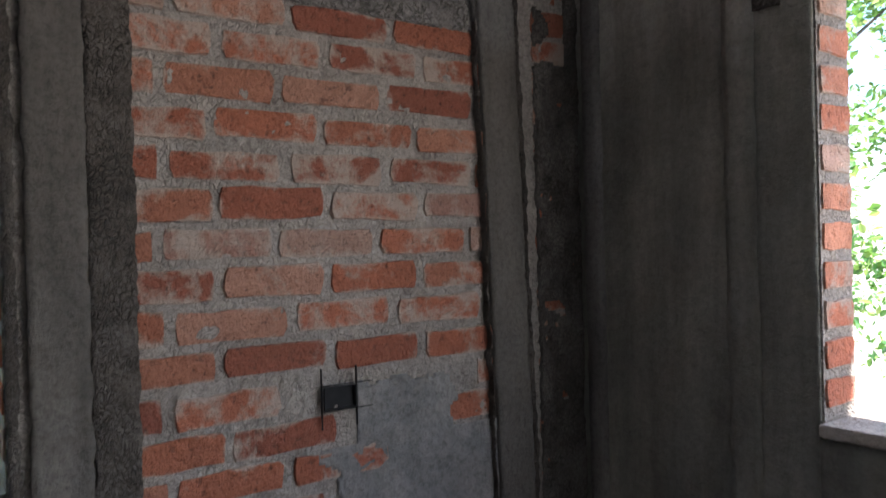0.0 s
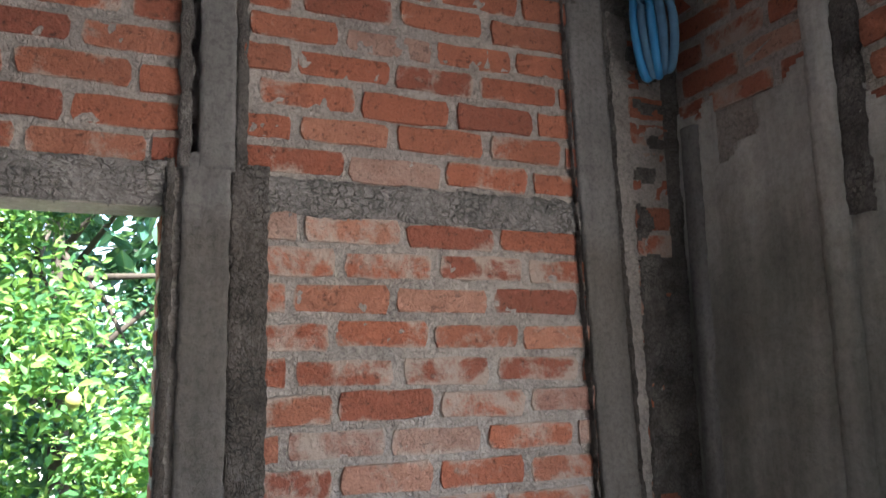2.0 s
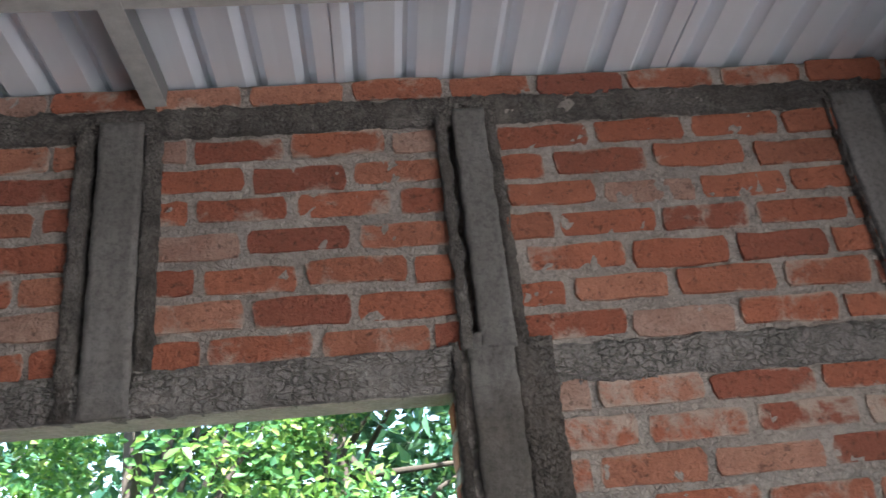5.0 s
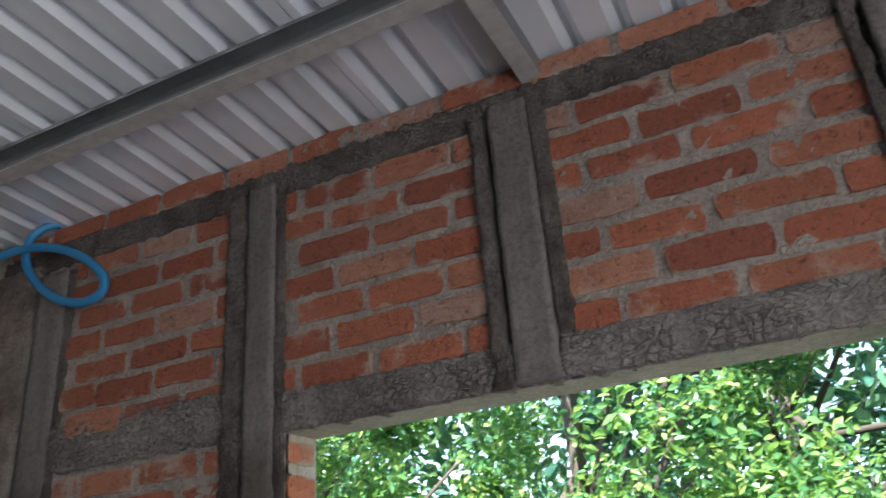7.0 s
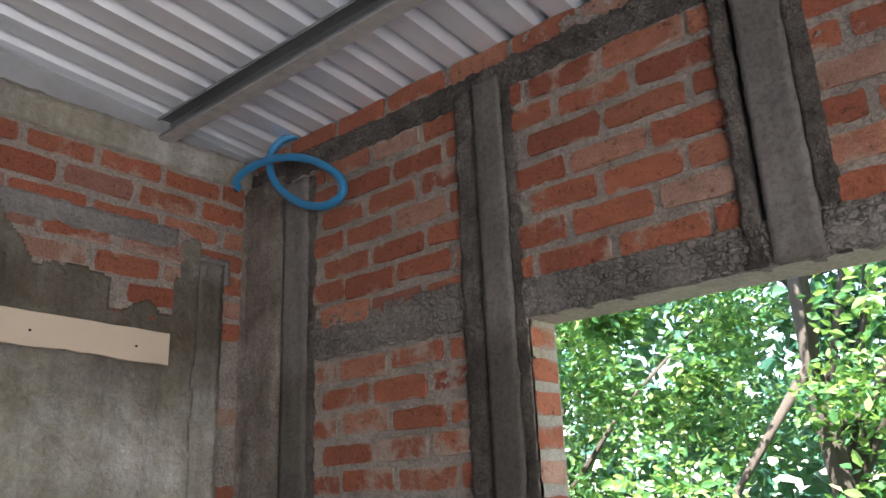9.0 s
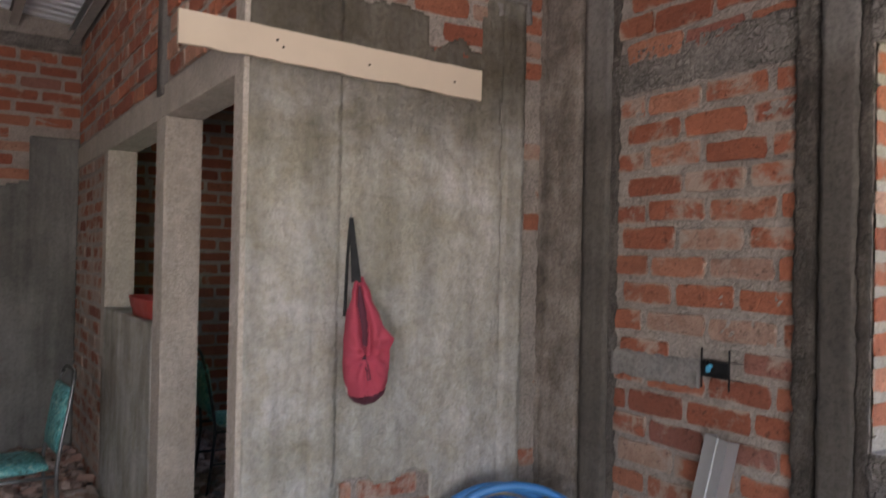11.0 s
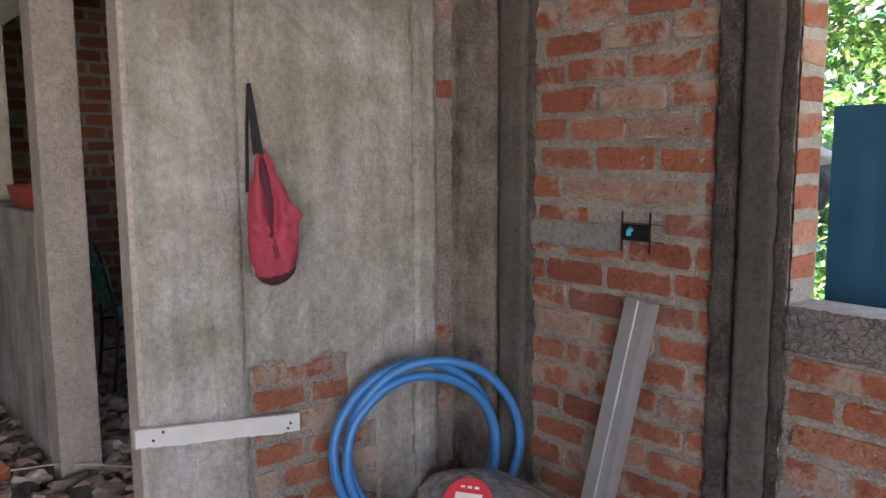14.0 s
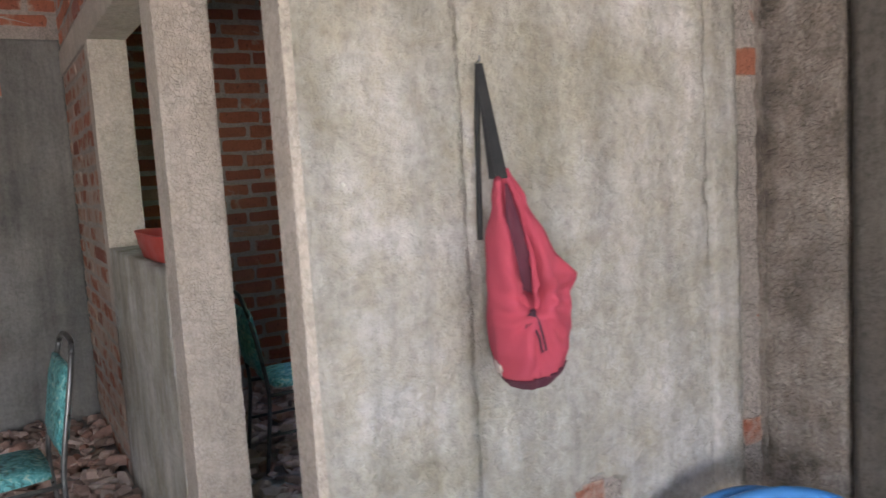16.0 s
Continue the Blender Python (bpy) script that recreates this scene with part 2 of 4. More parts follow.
LABEL_RED = plain("red_label", (0.55, 0.03, 0.045), 0.45, 0.0, 0.08, 20.0, 0.02)
WHITE = plain("white_paper", (0.72, 0.68, 0.64), 0.7, 0.0, 0.06, 30.0, 0.05)
BLACK = plain("black_plastic", (0.004, 0.004, 0.005), 0.85, 0.0, 0.2, 30.0, 0.05)
CYAN_PLASTIC = plain("cyan_plastic", (0.05, 0.32, 0.50), 0.5, 0.0, 0.1, 30.0, 0.05)
CHAIR_STEEL = plain("dark_chair_tube", (0.045, 0.05, 0.05), 0.35, 0.6, 0.3, 30.0, 0.1)
CHROME = plain("worn_chair_tube", (0.15, 0.155, 0.155), 0.35, 0.8, 0.25, 30.0, 0.1)
BLUE_PANEL = plain("blue_sheet", (0.012, 0.075, 0.135), 0.45, 0.0, 0.3, 9.0, 0.15)
LIME = plain("lime_peel", (0.46, 0.50, 0.13), 0.4, 0.0, 0.15, 30.0, 0.2)
GREY_SACK = plain("grey_sack", (0.07, 0.075, 0.10), 0.5, 0.0, 0.3, 20.0, 0.2)
BARK = plain("bark", (0.07, 0.058, 0.045), 0.95, 0.0, 0.35, 16.0, 1.0, 60)
PALE_LOG = plain("pale_log", (0.46, 0.40, 0.30), 0.9, 0.0, 0.3, 14.0, 0.8, 60)
TERRACOTTA = plain("terracotta", (0.42, 0.14, 0.075), 0.9, 0.0, 0.3, 30.0, 0.8, 90)
STRING = plain("jute_string", (0.42, 0.36, 0.27), 0.9, 0.0, 0.2, 40.0, 0.3, 300)


def floral(name):
    m, n, l, b = mat(name, 0.55)
    p = coords(n, "World")
    v = n.new("ShaderNodeTexVoronoi")
    v.inputs["Scale"].default_value = 26
    l.new(p, v.inputs["Vector"])
    a = noise_tex(n, l, p, 34, 3, 0.6, 1.2)
    c = ramp(n, l, a, [(0.36, (0.02, 0.09, 0.085)), (0.47, (0.05, 0.26, 0.27)), (0.56, (0.12, 0.36, 0.36)), (0.66, (0.36, 0.44, 0.38))])
    c = mixc(n, l, ramp(n, l, v.outputs["Distance"], [(0.10, grey(0.8)), (0.2, grey(0.0))]), c, (0.04, 0.14, 0.06))
    l.new(c, b.inputs["Base Color"])
    bump(n, l, b, a, 0.3, 0.004)
    return m


FLORAL = floral("floral_cushion")


def island_material(name, stops, rough=0.85, relief=0.5, scale=40.0, translucent=0.0):
    """Many small pieces in one mesh, each with a colour of its own."""
    m, n, l, b = mat(name, rough)
    g = n.new("ShaderNodeNewGeometry")
    p = coords(n, "World")
    a = noise_tex(n, l, p, scale, 4, 0.65)
    c = ramp(n, l, g.outputs["Random Per Island"], stops)
    c = mixc(n, l, 0.5, c, ramp(n, l, a, [(0.3, grey(0.55)), (0.7, grey(1.0))]), 'MULTIPLY')
    l.new(c, b.inputs["Base Color"])
    if translucent:
        out = [q for q in n if q.type == 'OUTPUT_MATERIAL'][0]
        tr = n.new("ShaderNodeBsdfTranslucent")
        l.new(mixc(n, l, 0.5, c, (0.28, 0.47, 0.07), 'MIX'), tr.inputs[0])
        mx = n.new("ShaderNodeMixShader")
        mx.inputs[0].default_value = translucent
        l.new(b.outputs[0], mx.inputs[1])
        l.new(tr.outputs[0], mx.inputs[2])
        l.new(mx.outputs[0], out.inputs[0])
    else:
        bump(n, l, b, a, relief, 0.006)
    return m


LEAF = island_material("lime_leaf", [(0.0, (0.03, 0.11, 0.045)), (0.35, (0.07, 0.21, 0.075)), (0.68, (0.14, 0.31, 0.09)), (0.86, (0.27, 0.42, 0.11)), (1.0, (0.52, 0.60, 0.22))], 0.32, translucent=0.42)
FAR_LEAF = island_material("hedge_leaf", [(0.0, (0.025, 0.10, 0.075)), (0.5, (0.06, 0.20, 0.135)), (1.0, (0.15, 0.31, 0.18))], 0.42, translucent=0.32)
RUBBLE = island_material("brick_rubble", [(0.0, (0.20, 0.145, 0.12)), (0.3, (0.36, 0.265, 0.225)), (0.6, (0.46, 0.345, 0.295)), (0.78, (0.30, 0.15, 0.11)), (0.92, (0.55, 0.46, 0.41)), (1.0, (0.38, 0.17, 0.11))], 0.92, 0.7, 45)


def film_plastic():
    m, n, l, b = mat("clear_wrapping", 0.22)
    p = coords(n, "World")
    a = noise_tex(n, l, p, 14, 6, 0.7, 1.5)
    l.new(ramp(n, l, a, [(0.3, (0.10, 0.095, 0.09)), (0.55, (0.24, 0.235, 0.23)), (0.8, (0.42, 0.41, 0.40))]), b.inputs["Base Color"])
    b.inputs["Coat Weight"].default_value = 0.5
    b.inputs["Coat Roughness"].default_value = 0.12
    bump(n, l, b, a, 0.7, 0.02)
    return m


WRAP = film_plastic()

# ---- building helpers ----
R = random.Random(7)


def mesh_of(name, verts, faces, material, smooth=False):
    me = bpy.data.meshes.new(name)
    me.from_pydata(verts, [], faces)
    me.materials.append(material)
    if smooth:
        me.shade_smooth()
    me.update()
    return me


def put(name, me, parent=None, label=""):
    ob = new(name, me)
    if parent:
        ob.parent = parent
    if label:
        ob["label"] = label
    return ob


def part(name, bm, material, parent, label="", smooth=False):
    me = bpy.data.meshes.new(name)
    bm.to_mesh(me)
    bm.free()
    me.materials.append(material)
    if smooth:
        me.shade_smooth()
    return put(name, me, parent, label)


def group(name, label="", category="", kind="", gname="", at=(0, 0, 0)):
    e = new(name)
    e.location = at
    e.empty_display_size = 0.1
    return tagged(e, label, category, gname, kind)


def box(x0, x1, y0, y1, z0, z1, bevel=0.0, m=None):
    bm = bmesh.new()
    bmesh.ops.create_cube(bm, size=1)
    for v in bm.verts:
        v.co = Vector((x0 + (v.co.x + 0.5) * (x1 - x0), y0 + (v.co.y + 0.5) * (y1 - y0), z0 + (v.co.z + 0.5) * (z1 - z0)))
    if bevel:
        bmesh.ops.bevel(bm, geom=bm.edges[:], offset=bevel, segments=2, affect='EDGES', profile=0.6)
    if m:
        bm.transform(m)
    return bm


def tube(points, radius, sides=10, closed=False):
    """A round tube along points."""
    pts = [Vector(p) for p in points]
    k = len(pts)
    verts, faces = [], []
    up = Vector((0.13, 0.21, 1)).normalized()
    for i, p in enumerate(pts):
        a = pts[(i - 1) % k] if closed or i else p
        b = pts[(i + 1) % k] if closed or i < k - 1 else p
        d = (b - a).normalized()
        s = d.cross(up)
        if s.length < 0.05:
            s = d.cross(Vector((1, 0, 0)))
        s.normalize()
        u = s.cross(d).normalized()
        r = radius[i] if isinstance(radius, (list, tuple)) else radius
        for j in range(sides):
            q = 2 * math.pi * j / sides
            verts.append(p + (s * math.cos(q) + u * math.sin(q)) * r)
    for i in range(k if closed else k - 1):
        for j in range(sides):
            a, b = i * sides, ((i + 1) % k) * sides
            faces.append((a + j, a + (j + 1) % sides, b + (j + 1) % sides, b + j))
    if not closed:
        faces.append(tuple(range(sides))[::-1])
        faces.append(tuple((k - 1) * sides + j for j in range(sides)))
    bm = bmesh.new()
    vs = [bm.verts.new(v) for v in verts]
    for f in faces:
        bm.faces.new([vs[i] for i in f])
    return bm


def north(u, v, d):
    return Vector((u, YN - d, v))


def bag_side(u, v, d):
    return Vector((XB + d, u, v))


def east(u, v, d):
    return Vector((XE - d, u, v))


def west(u, v, d):
    return Vector((XW + d, u, v))


def partition(u, v, d):
    return Vector((u, YP - d, v))


def jamb_left(u, v, d):
    return Vector((WIN_L + d, u, v))


def jamb_east(u, v, d):
    return Vector((u, EJ - d, v))


def slab(fr, u0, u1, v0, v1, proud, amp, res=0.016, ragged=0.0, keep=None, lean=0.0, seed=0.0, back=0.03, scratch=0.0, coarse=1.0):
    """A sheet of cement on a wall: uneven face, ragged rim, real thickness."""
    nu, nv = max(2, int((u1 - u0) / res)), max(2, int((v1 - v0) / res))
    verts, faces = [], []
    for j in range(nv + 1):
        for i in range(nu + 1):
            u, v = u0 + (u1 - u0) * i / nu, v0 + (v1 - v0) * j / nv
            p = Vector((u * 9 * coarse + seed, v * 9 * coarse, seed * 1.7))
            h = noise.noise(p) * 0.5 + noise.noise(p * 2.7) * 0.35 + noise.noise(p * 7.1) * 0.25
            if scratch:
                h += scratch * (abs(noise.noise(Vector((u * 45 + seed, v * 14, 3.0)))) - 0.25) + scratch * (abs(noise.noise(Vector((u * 16, v * 50 + seed, 7.0)))) - 0.25)
            w = (v - v0) * lean
            if ragged:
                if i in (0, nu):
                    u += ragged * (noise.noise(Vector((v * 17, seed + i, 1.0))) + 0.6 * noise.noise(Vector((v * 60, seed + i, 2.0))))
                if j in (0, nv):
                    v += ragged * (noise.noise(Vector((u * 17, seed + j, 4.0))) + 0.6 * noise.noise(Vector((u * 60, seed + j, 5.0))))
            verts.append(fr(u + w, v, proud + amp * h))
    for j in range(nv):
        for i in range(nu):
            if keep and keep(u0 + (u1 - u0) * (i + 0.5) / nu, v0 + (v1 - v0) * (j + 0.5) / nv) <= 0:
                continue
            a = j * (nu + 1) + i
            faces.append((a, a + 1, a + nu + 2, a + nu + 1))
    du, dv, dn = fr(1, 0, 0) - fr(0, 0, 0), fr(0, 1, 0) - fr(0, 0, 0), fr(0, 0, 1) - fr(0, 0, 0)
    flip = du.cross(dv).dot(dn) < 0
    seen = {}
    for f in faces:
        for q in range(4):
            a, b = f[q], f[(q + 1) % 4]
            if (b, a) in seen:
                del seen[(b, a)]
            else:
                seen[(a, b)] = 1
    low = {}
    skirt = []
    for a, b in seen:
        for q in (a, b):
            if q not in low:
                low[q] = len(verts)
                verts.append(verts[q] - dn * (proud + back))
        skirt.append((b, a, low[a], low[b]))
    faces += skirt
    if flip:
        faces = [f[::-1] for f in faces]
    used = sorted({q for f in faces for q in f})
    renum = {q: i for i, q in enumerate(used)}
    return [verts[q] for q in used], [tuple(renum[q] for q in f) for f in faces]


def lay(name, parent, material, fr, *args, label="", **kw):
    v, f = slab(fr, *args, **kw)
    me = mesh_of(name, v, f, material, True)
    return put(name, me, parent, label)


def brick_mesh(seed, material):
    """A worn brick face with chipped outline: unit length along x, unit height along z, face towards -y."""
    r = random.Random(seed)
    ring = []
    for x, z in ((-0.5, -0.2), (-0.5, 0.25), (-0.47, 0.5), (-0.2, 0.5), (0.15, 0.5), (0.47, 0.5), (0.5, 0.25), (0.5, -0.22), (0.47, -0.5), (0.18, -0.5), (-0.17, -0.5), (-0.47, -0.5)):
        ring.append((x + r.uniform(-0.012, 0.012), z + r.uniform(-0.055, 0.055)))
    k = len(ring)
    verts = [(x * 0.985, -1.0 + r.uniform(-0.16, 0.16), z * 0.945) for x, z in ring] + [(x, -0.35, z) for x, z in ring] + [(x, 1.0, z) for x, z in ring]
    faces = [tuple(range(k))]
    for q in (0, k):
        faces += [(q + i, q + k + i, q + k + (i + 1) % k, q + (i + 1) % k) for i in range(k)]
    me = mesh_of("brick", verts, faces, material)
    return me


BRICKS = {m.name: [brick_mesh(100 + i, m) for i in range(9)] for m in (BRICK, BRICK_SMEARED, BRICK_DUSTY, BRICK_LIT)}


def one_brick(parent, fr, u, v, length, height, proud, material, depth=0.012, tilt=0.0, r=R):
    du, dv, dn = fr(1, 0, 0) - fr(0, 0, 0), fr(0, 1, 0) - fr(0, 0, 0), fr(0, 0, 1) - fr(0, 0, 0)
    ob = put("brick", r.choice(BRICKS[material.name]), parent)
    c = fr(u, v, proud - depth)
    x = (du + dv * tilt).normalized() * length
    z = (dv - du * tilt).normalized() * height
    y = -dn * depth
    ob.matrix_basis = Matrix(((x.x, y.x, z.x, c.x), (x.y, y.y, z.y, c.y), (x.z, y.z, z.z, c.z), (0, 0, 0, 1)))
    return ob


def courses(parent, fr, u0, u1, top, count, phase, pitch=0.285, material=BRICK, keep=None, proud=0.004, joint=0.019, height=0.071, seed=1, rows0=0):
    """Courses of bricks downwards from the height top, in running bond between u0 and u1."""
    r = random.Random(seed)
    for k in range(count):
        t = top - k * COURSE
        off = phase[(k + rows0) % 2] + r.uniform(-0.02, 0.02)
        a = off - math.ceil((off - u0) / pitch) * pitch
        while a < u1:
            b = a + pitch + r.uniform(-0.015, 0.015)
            lo, hi = max(a + joint * r.uniform(0.3, 0.8), u0), min(b - joint * r.uniform(0.3, 0.8), u1)
            a = b
            if hi - lo < 0.035:
                continue
            h = height * r.uniform(0.9, 1.08)
            u, v = (lo + hi) / 2, t - height / 2 + r.uniform(-0.006, 0.006)
            if keep and not keep(u, v):
                continue
            one_brick(parent, fr, u, v, hi - lo, h, proud + r.uniform(-0.003, 0.004), material, tilt=r.uniform(-0.012, 0.012), r=r)

# ---- ground and floor ----
def sheet(name, x0, x1, y0, y1, z, amp, res, material, label, category, scale=1.5):
    nx, ny = int((x1 - x0) / res), int((y1 - y0) / res)
    vs = [(x0 + (x1 - x0) * i / nx, y0 + (y1 - y0) * j / ny,
           z + amp * (noise.noise(Vector((i * res * scale, j * res * scale, 0.3))) + 0.5 * noise.noise(Vector((i * res * scale * 4, j * res * scale * 4, 1.3)))))
          for j in range(ny + 1) for i in range(nx + 1)]
    fs = [(j * (nx + 1) + i, j * (nx + 1) + i + 1, (j + 1) * (nx + 1) + i + 1, (j + 1) * (nx + 1) + i) for j in range(ny) for i in range(nx)]
    return tagged(new(name, mesh_of(name, vs, fs, material, True)), label, category, "", "structure")


ground = tagged(new("ground", mesh_of("ground", [(-900, -900, 0), (900, -900, 0), (900, 900, 0), (-900, 900, 0)], [(0, 1, 2, 3)], DRY_GROUND)),
                "bare dry pale soil ground around the unfinished house", "ground", "", "structure")
floor = sheet("floor", XW, XE, YS, YN, FLOOR - 0.01, 0.016, 0.06, DUST, "uneven earth floor strewn with cement dust and rubble", "floor", 2.5)

# ---- north wall ----
wall_north = group("wall_north", "exposed clay brick wall with concrete columns and a large window opening", "wall", "structure")


def mass(name, x0, x1, y0, y1, z0, z1, parent, material=MORTAR):
    return part(name, box(x0, x1, y0, y1, z0, z1), material, parent)


# Unseen gap left at x -5.3 to -4.0 to brighten the back room.
mass("masonry", -4.0, WIN_L - 0.004, YN + 0.055, YN + THICK, -0.2, 3.045, wall_north)
mass("masonry", XW - THICK, -5.3, YN + 0.055, YN + THICK, -0.2, 3.045, wall_north)
mass("masonry", -5.3, -4.0, YN + 0.055, YN + THICK, -0.2, SILL, wall_north)
mass("masonry", -5.3, -4.0, YN + 0.055, YN + THICK, LINTEL, 3.045, wall_north)
mass("masonry", WIN_R + 0.004, XE + THICK, YN + 0.055, YN + THICK, -0.2, 3.045, wall_north)
mass("masonry", WIN_L, WIN_R, YN + 0.055, YN + THICK, -0.2, SILL - 0.09, wall_north)
mass("masonry", WIN_L, WIN_R, YN + 0.055, YN + THICK, LINTEL + 0.03, 3.045, wall_north)

# faces of the window reveal
for x0, x1 in ((WIN_L - 0.06, WIN_L), (WIN_R, WIN_R + 0.06)):
    mass("reveal", x0, x1, YN + 0.004, YN + 0.0545, SILL - 0.09, LINTEL + 0.03, wall_north, SOFFIT)
    mass("reveal", x0, x1, YN + 0.0545, YN + THICK + 0.003, SILL - 0.09, LINTEL + 0.03, wall_north, SOFFIT)


def seam_free(u, v):
    """Open slots stay along the formed edges of three columns."""
    lean = -0.01 * (v - LINTEL - 0.1)
    return 1.0 if v > 2.9 else -1.0 if -2.445 < u < -2.412 or -1.502 < u < -1.472 or (v > LINTEL and -0.672 < u < -0.641) or (v > LINTEL + 0.1 and 0.270 < u - lean < 0.301) else 1.0


# mortar squeezed out between the bricks
for k, (u0, u1, v0, v1) in enumerate(((XB, WIN_L, -0.1, 3.045), (WIN_R, XE, -0.1, 3.045), (WIN_L, WIN_R, -0.1, SILL - 0.1), (WIN_L, WIN_R, LINTEL + 0.05, 3.045))):
    lay("mortar_face", wall_north, MORTAR, north, u0, u1, v0, v1, -0.0015, 0.0095, 0.0125, 0.0, keep=seam_free, seed=110.0 + 7 * k, back=0.016, coarse=1.9)

# beams and bands
lay("sill_beam", wall_north, BAND, north, WIN_L + 0.0, WIN_R, SILL - 0.12, SILL, 0.006, 0.007, 0.012, 0.008, seed=3.0, scratch=0.8)
part("sill_top", box(WIN_L, WIN_R, YN + 0.002, YN + THICK, SILL - 0.09, SILL + 0.002, 0.004), SOFFIT, wall_north)
lay("lintel_beam", wall_north, BAND, north, WIN_L - 0.005, WIN_R + 0.005, LINTEL, LINTEL + 0.108, 0.013, 0.009, 0.009, 0.006, seed=5.0, scratch=1.0)
part("lintel_soffit", box(WIN_L, WIN_R, YN + 0.004, YN + THICK, LINTEL - 0.002, LINTEL + 0.05, 0.004), SOFFIT, wall_north)
lay("band", wall_north, BAND, north, -2.285, -1.545, LINTEL + 0.002, LINTEL + 0.15, 0.007, 0.009, 0.011, 0.01, seed=9.0, scratch=1.1)
lay("band", wall_north, BAND, north, 0.44, 1.45, LINTEL - 0.005, LINTEL + 0.095, 0.006, 0.008, 0.012, 0.012, seed=12.0, scratch=0.9)
lay("crown_beam", wall_north, ROUGH, north, XB, XE, CROWN0, CROWN1, 0.010, 0.016, 0.011, 0.014, seed=15.0, scratch=0.8)


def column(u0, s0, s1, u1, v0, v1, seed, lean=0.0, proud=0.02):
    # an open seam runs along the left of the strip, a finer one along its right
    lay("column_margin", wall_north, LOW_DARK_ROUGH, north, u0, s0 - 0.019, v0, v1, 0.024, 0.021, 0.010, 0.009, lean=lean, seed=seed)
    lay("column_margin", wall_north, LOW_DARK_ROUGH, north, s1 + 0.003, u1, v0, v1, 0.012, 0.017, 0.010, 0.007, lean=lean, seed=seed + 2)
    lay("column_strip", wall_north, LOW_DARK_COLUMN, north, s0, s1, v0, v1 + 0.02, proud, 0.004, 0.014, 0.006, lean=lean, seed=seed + 4)


column(-1.552, -1.478, -1.378, WIN_L - 0.002, -0.1, 2.91, 20.0)
column(-0.705, -0.647, -0.537, -0.488, LINTEL, 2.91, 26.0, 0.0, 0.026)
column(WIN_R + 0.002, 0.258, 0.373, 0.47, -0.1, LINTEL + 0.12, 32.0)
column(0.245, 0.295, 0.383, 0.415, LINTEL + 0.1, 2.91, 38.0, -0.01)
column(1.465, 1.485, 1.615, 1.635, -0.1, 2.91, 44.0, -0.03, 0.016)
# north-west corner: rough strip, then a smooth column
lay("corner_fill", wall_north, CRUST, north, XB, -2.442, -0.1, 2.91, 0.022, 0.022, 0.013, 0.006, seed=50.0)
lay("column_strip", wall_north, LOW_DARK_COLUMN, north, -2.42, -2.29, -0.1, 2.86, 0.022, 0.003, 0.02, 0.005, seed=52.0)
lay("column_margin", wall_north, ROUGH, north, -2.30, -2.255, -0.1, 2.86, 0.008, 0.01, 0.013, 0.014, seed=54.0)
lay("corner_fill", wall_north, ROUGH, north, 1.63, XE, -0.1, 2.91, 0.008, 0.018, 0.010, 0.014, seed=56.0,
    keep=lambda u, v: 0.22 * max(-0.6, min(1.0, (2.2 - v) * 3 if v < 2.6 else (v - 2.7) * 6)) + (0.3 if u > 1.765 else 0.0) + 0.5 * noise.noise(Vector((u * 9, v * 13, 2))))
# cement patches on the lower panel
lay("cement_patch", wall_north, PATCH, north, 0.70, 1.47, -0.1, 1.20, 0.006, 0.006, 0.0085, 0.0, seed=60.0,
    keep=lambda u, v: (u - 0.88 + 0.10 * noise.noise(Vector((u * 3, v * 5, 0))) + 0.06 * noise.noise(Vector((u * 14, v * 18, 0)))) if v < 1.04 else (min(u - 1.0, 1.3 - u, 1.195 - v) + 0.03 * noise.noise(Vector((u * 20, v * 20, 0)))))
lay("cement_patch", wall_north, PATCH, north, -2.27, -1.88, 1.155, 1.245, 0.008, 0.005, 0.014, 0.012, seed=64.0)

# bricks, from the bands downwards and upwards
def outlet_free(u, v):
    return not (0.88 < u < 1.02 and 1.13 < v < 1.2) and not (-1.89 < u < -1.74 and 1.19 < v < 1.26)


def east_panel(u, v):
    return outlet_free(u, v) and not (v < 1.0 and u > 1.0) and not (1.05 < v < 1.2 and 1.0 < u < 1.25)


UP = CROWN0 - 0.005
courses(wall_north, north, 0.46, 1.455, LINTEL + 0.002, 22, (0.52, 0.66), 0.285, BRICK_SMEARED, east_panel, seed=2)
courses(wall_north, north, 0.40, 1.425, UP, 7, (0.685, 0.535), 0.277, BRICK, seed=3)
courses(wall_north, north, -0.50, 0.26, UP, 7, (0.131, 0.0), 0.265, BRICK, seed=4)
courses(wall_north, north, -1.35, -0.69, UP, 7, (-1.05, -0.92), 0.255, BRICK, seed=5)
courses(wall_north, north, -2.26, -1.54, UP, 7, (-1.97, -1.845), 0.25, BRICK, seed=6)
courses(wall_north, north, -2.26, -1.54, LINTEL - 0.012, 22, (-1.86, -1.98), 0.25, BRICK_SMEARED, outlet_free, seed=7)
courses(wall_north, north, WIN_L + 0.02, WIN_R - 0.02, SILL - 0.125, 10, (-1.05, -0.92), 0.268, BRICK, seed=8)
courses(wall_north, north, XB + 0.03, XE - 0.03, 3.045, 1, (0.0, 0.14), 0.268, BRICK, seed=9)
courses(wall_north, north, 1.625, 1.78, 2.80, 26, (1.62, 1.54), 0.27, BRICK_SMEARED, seed=10, proud=0.0)

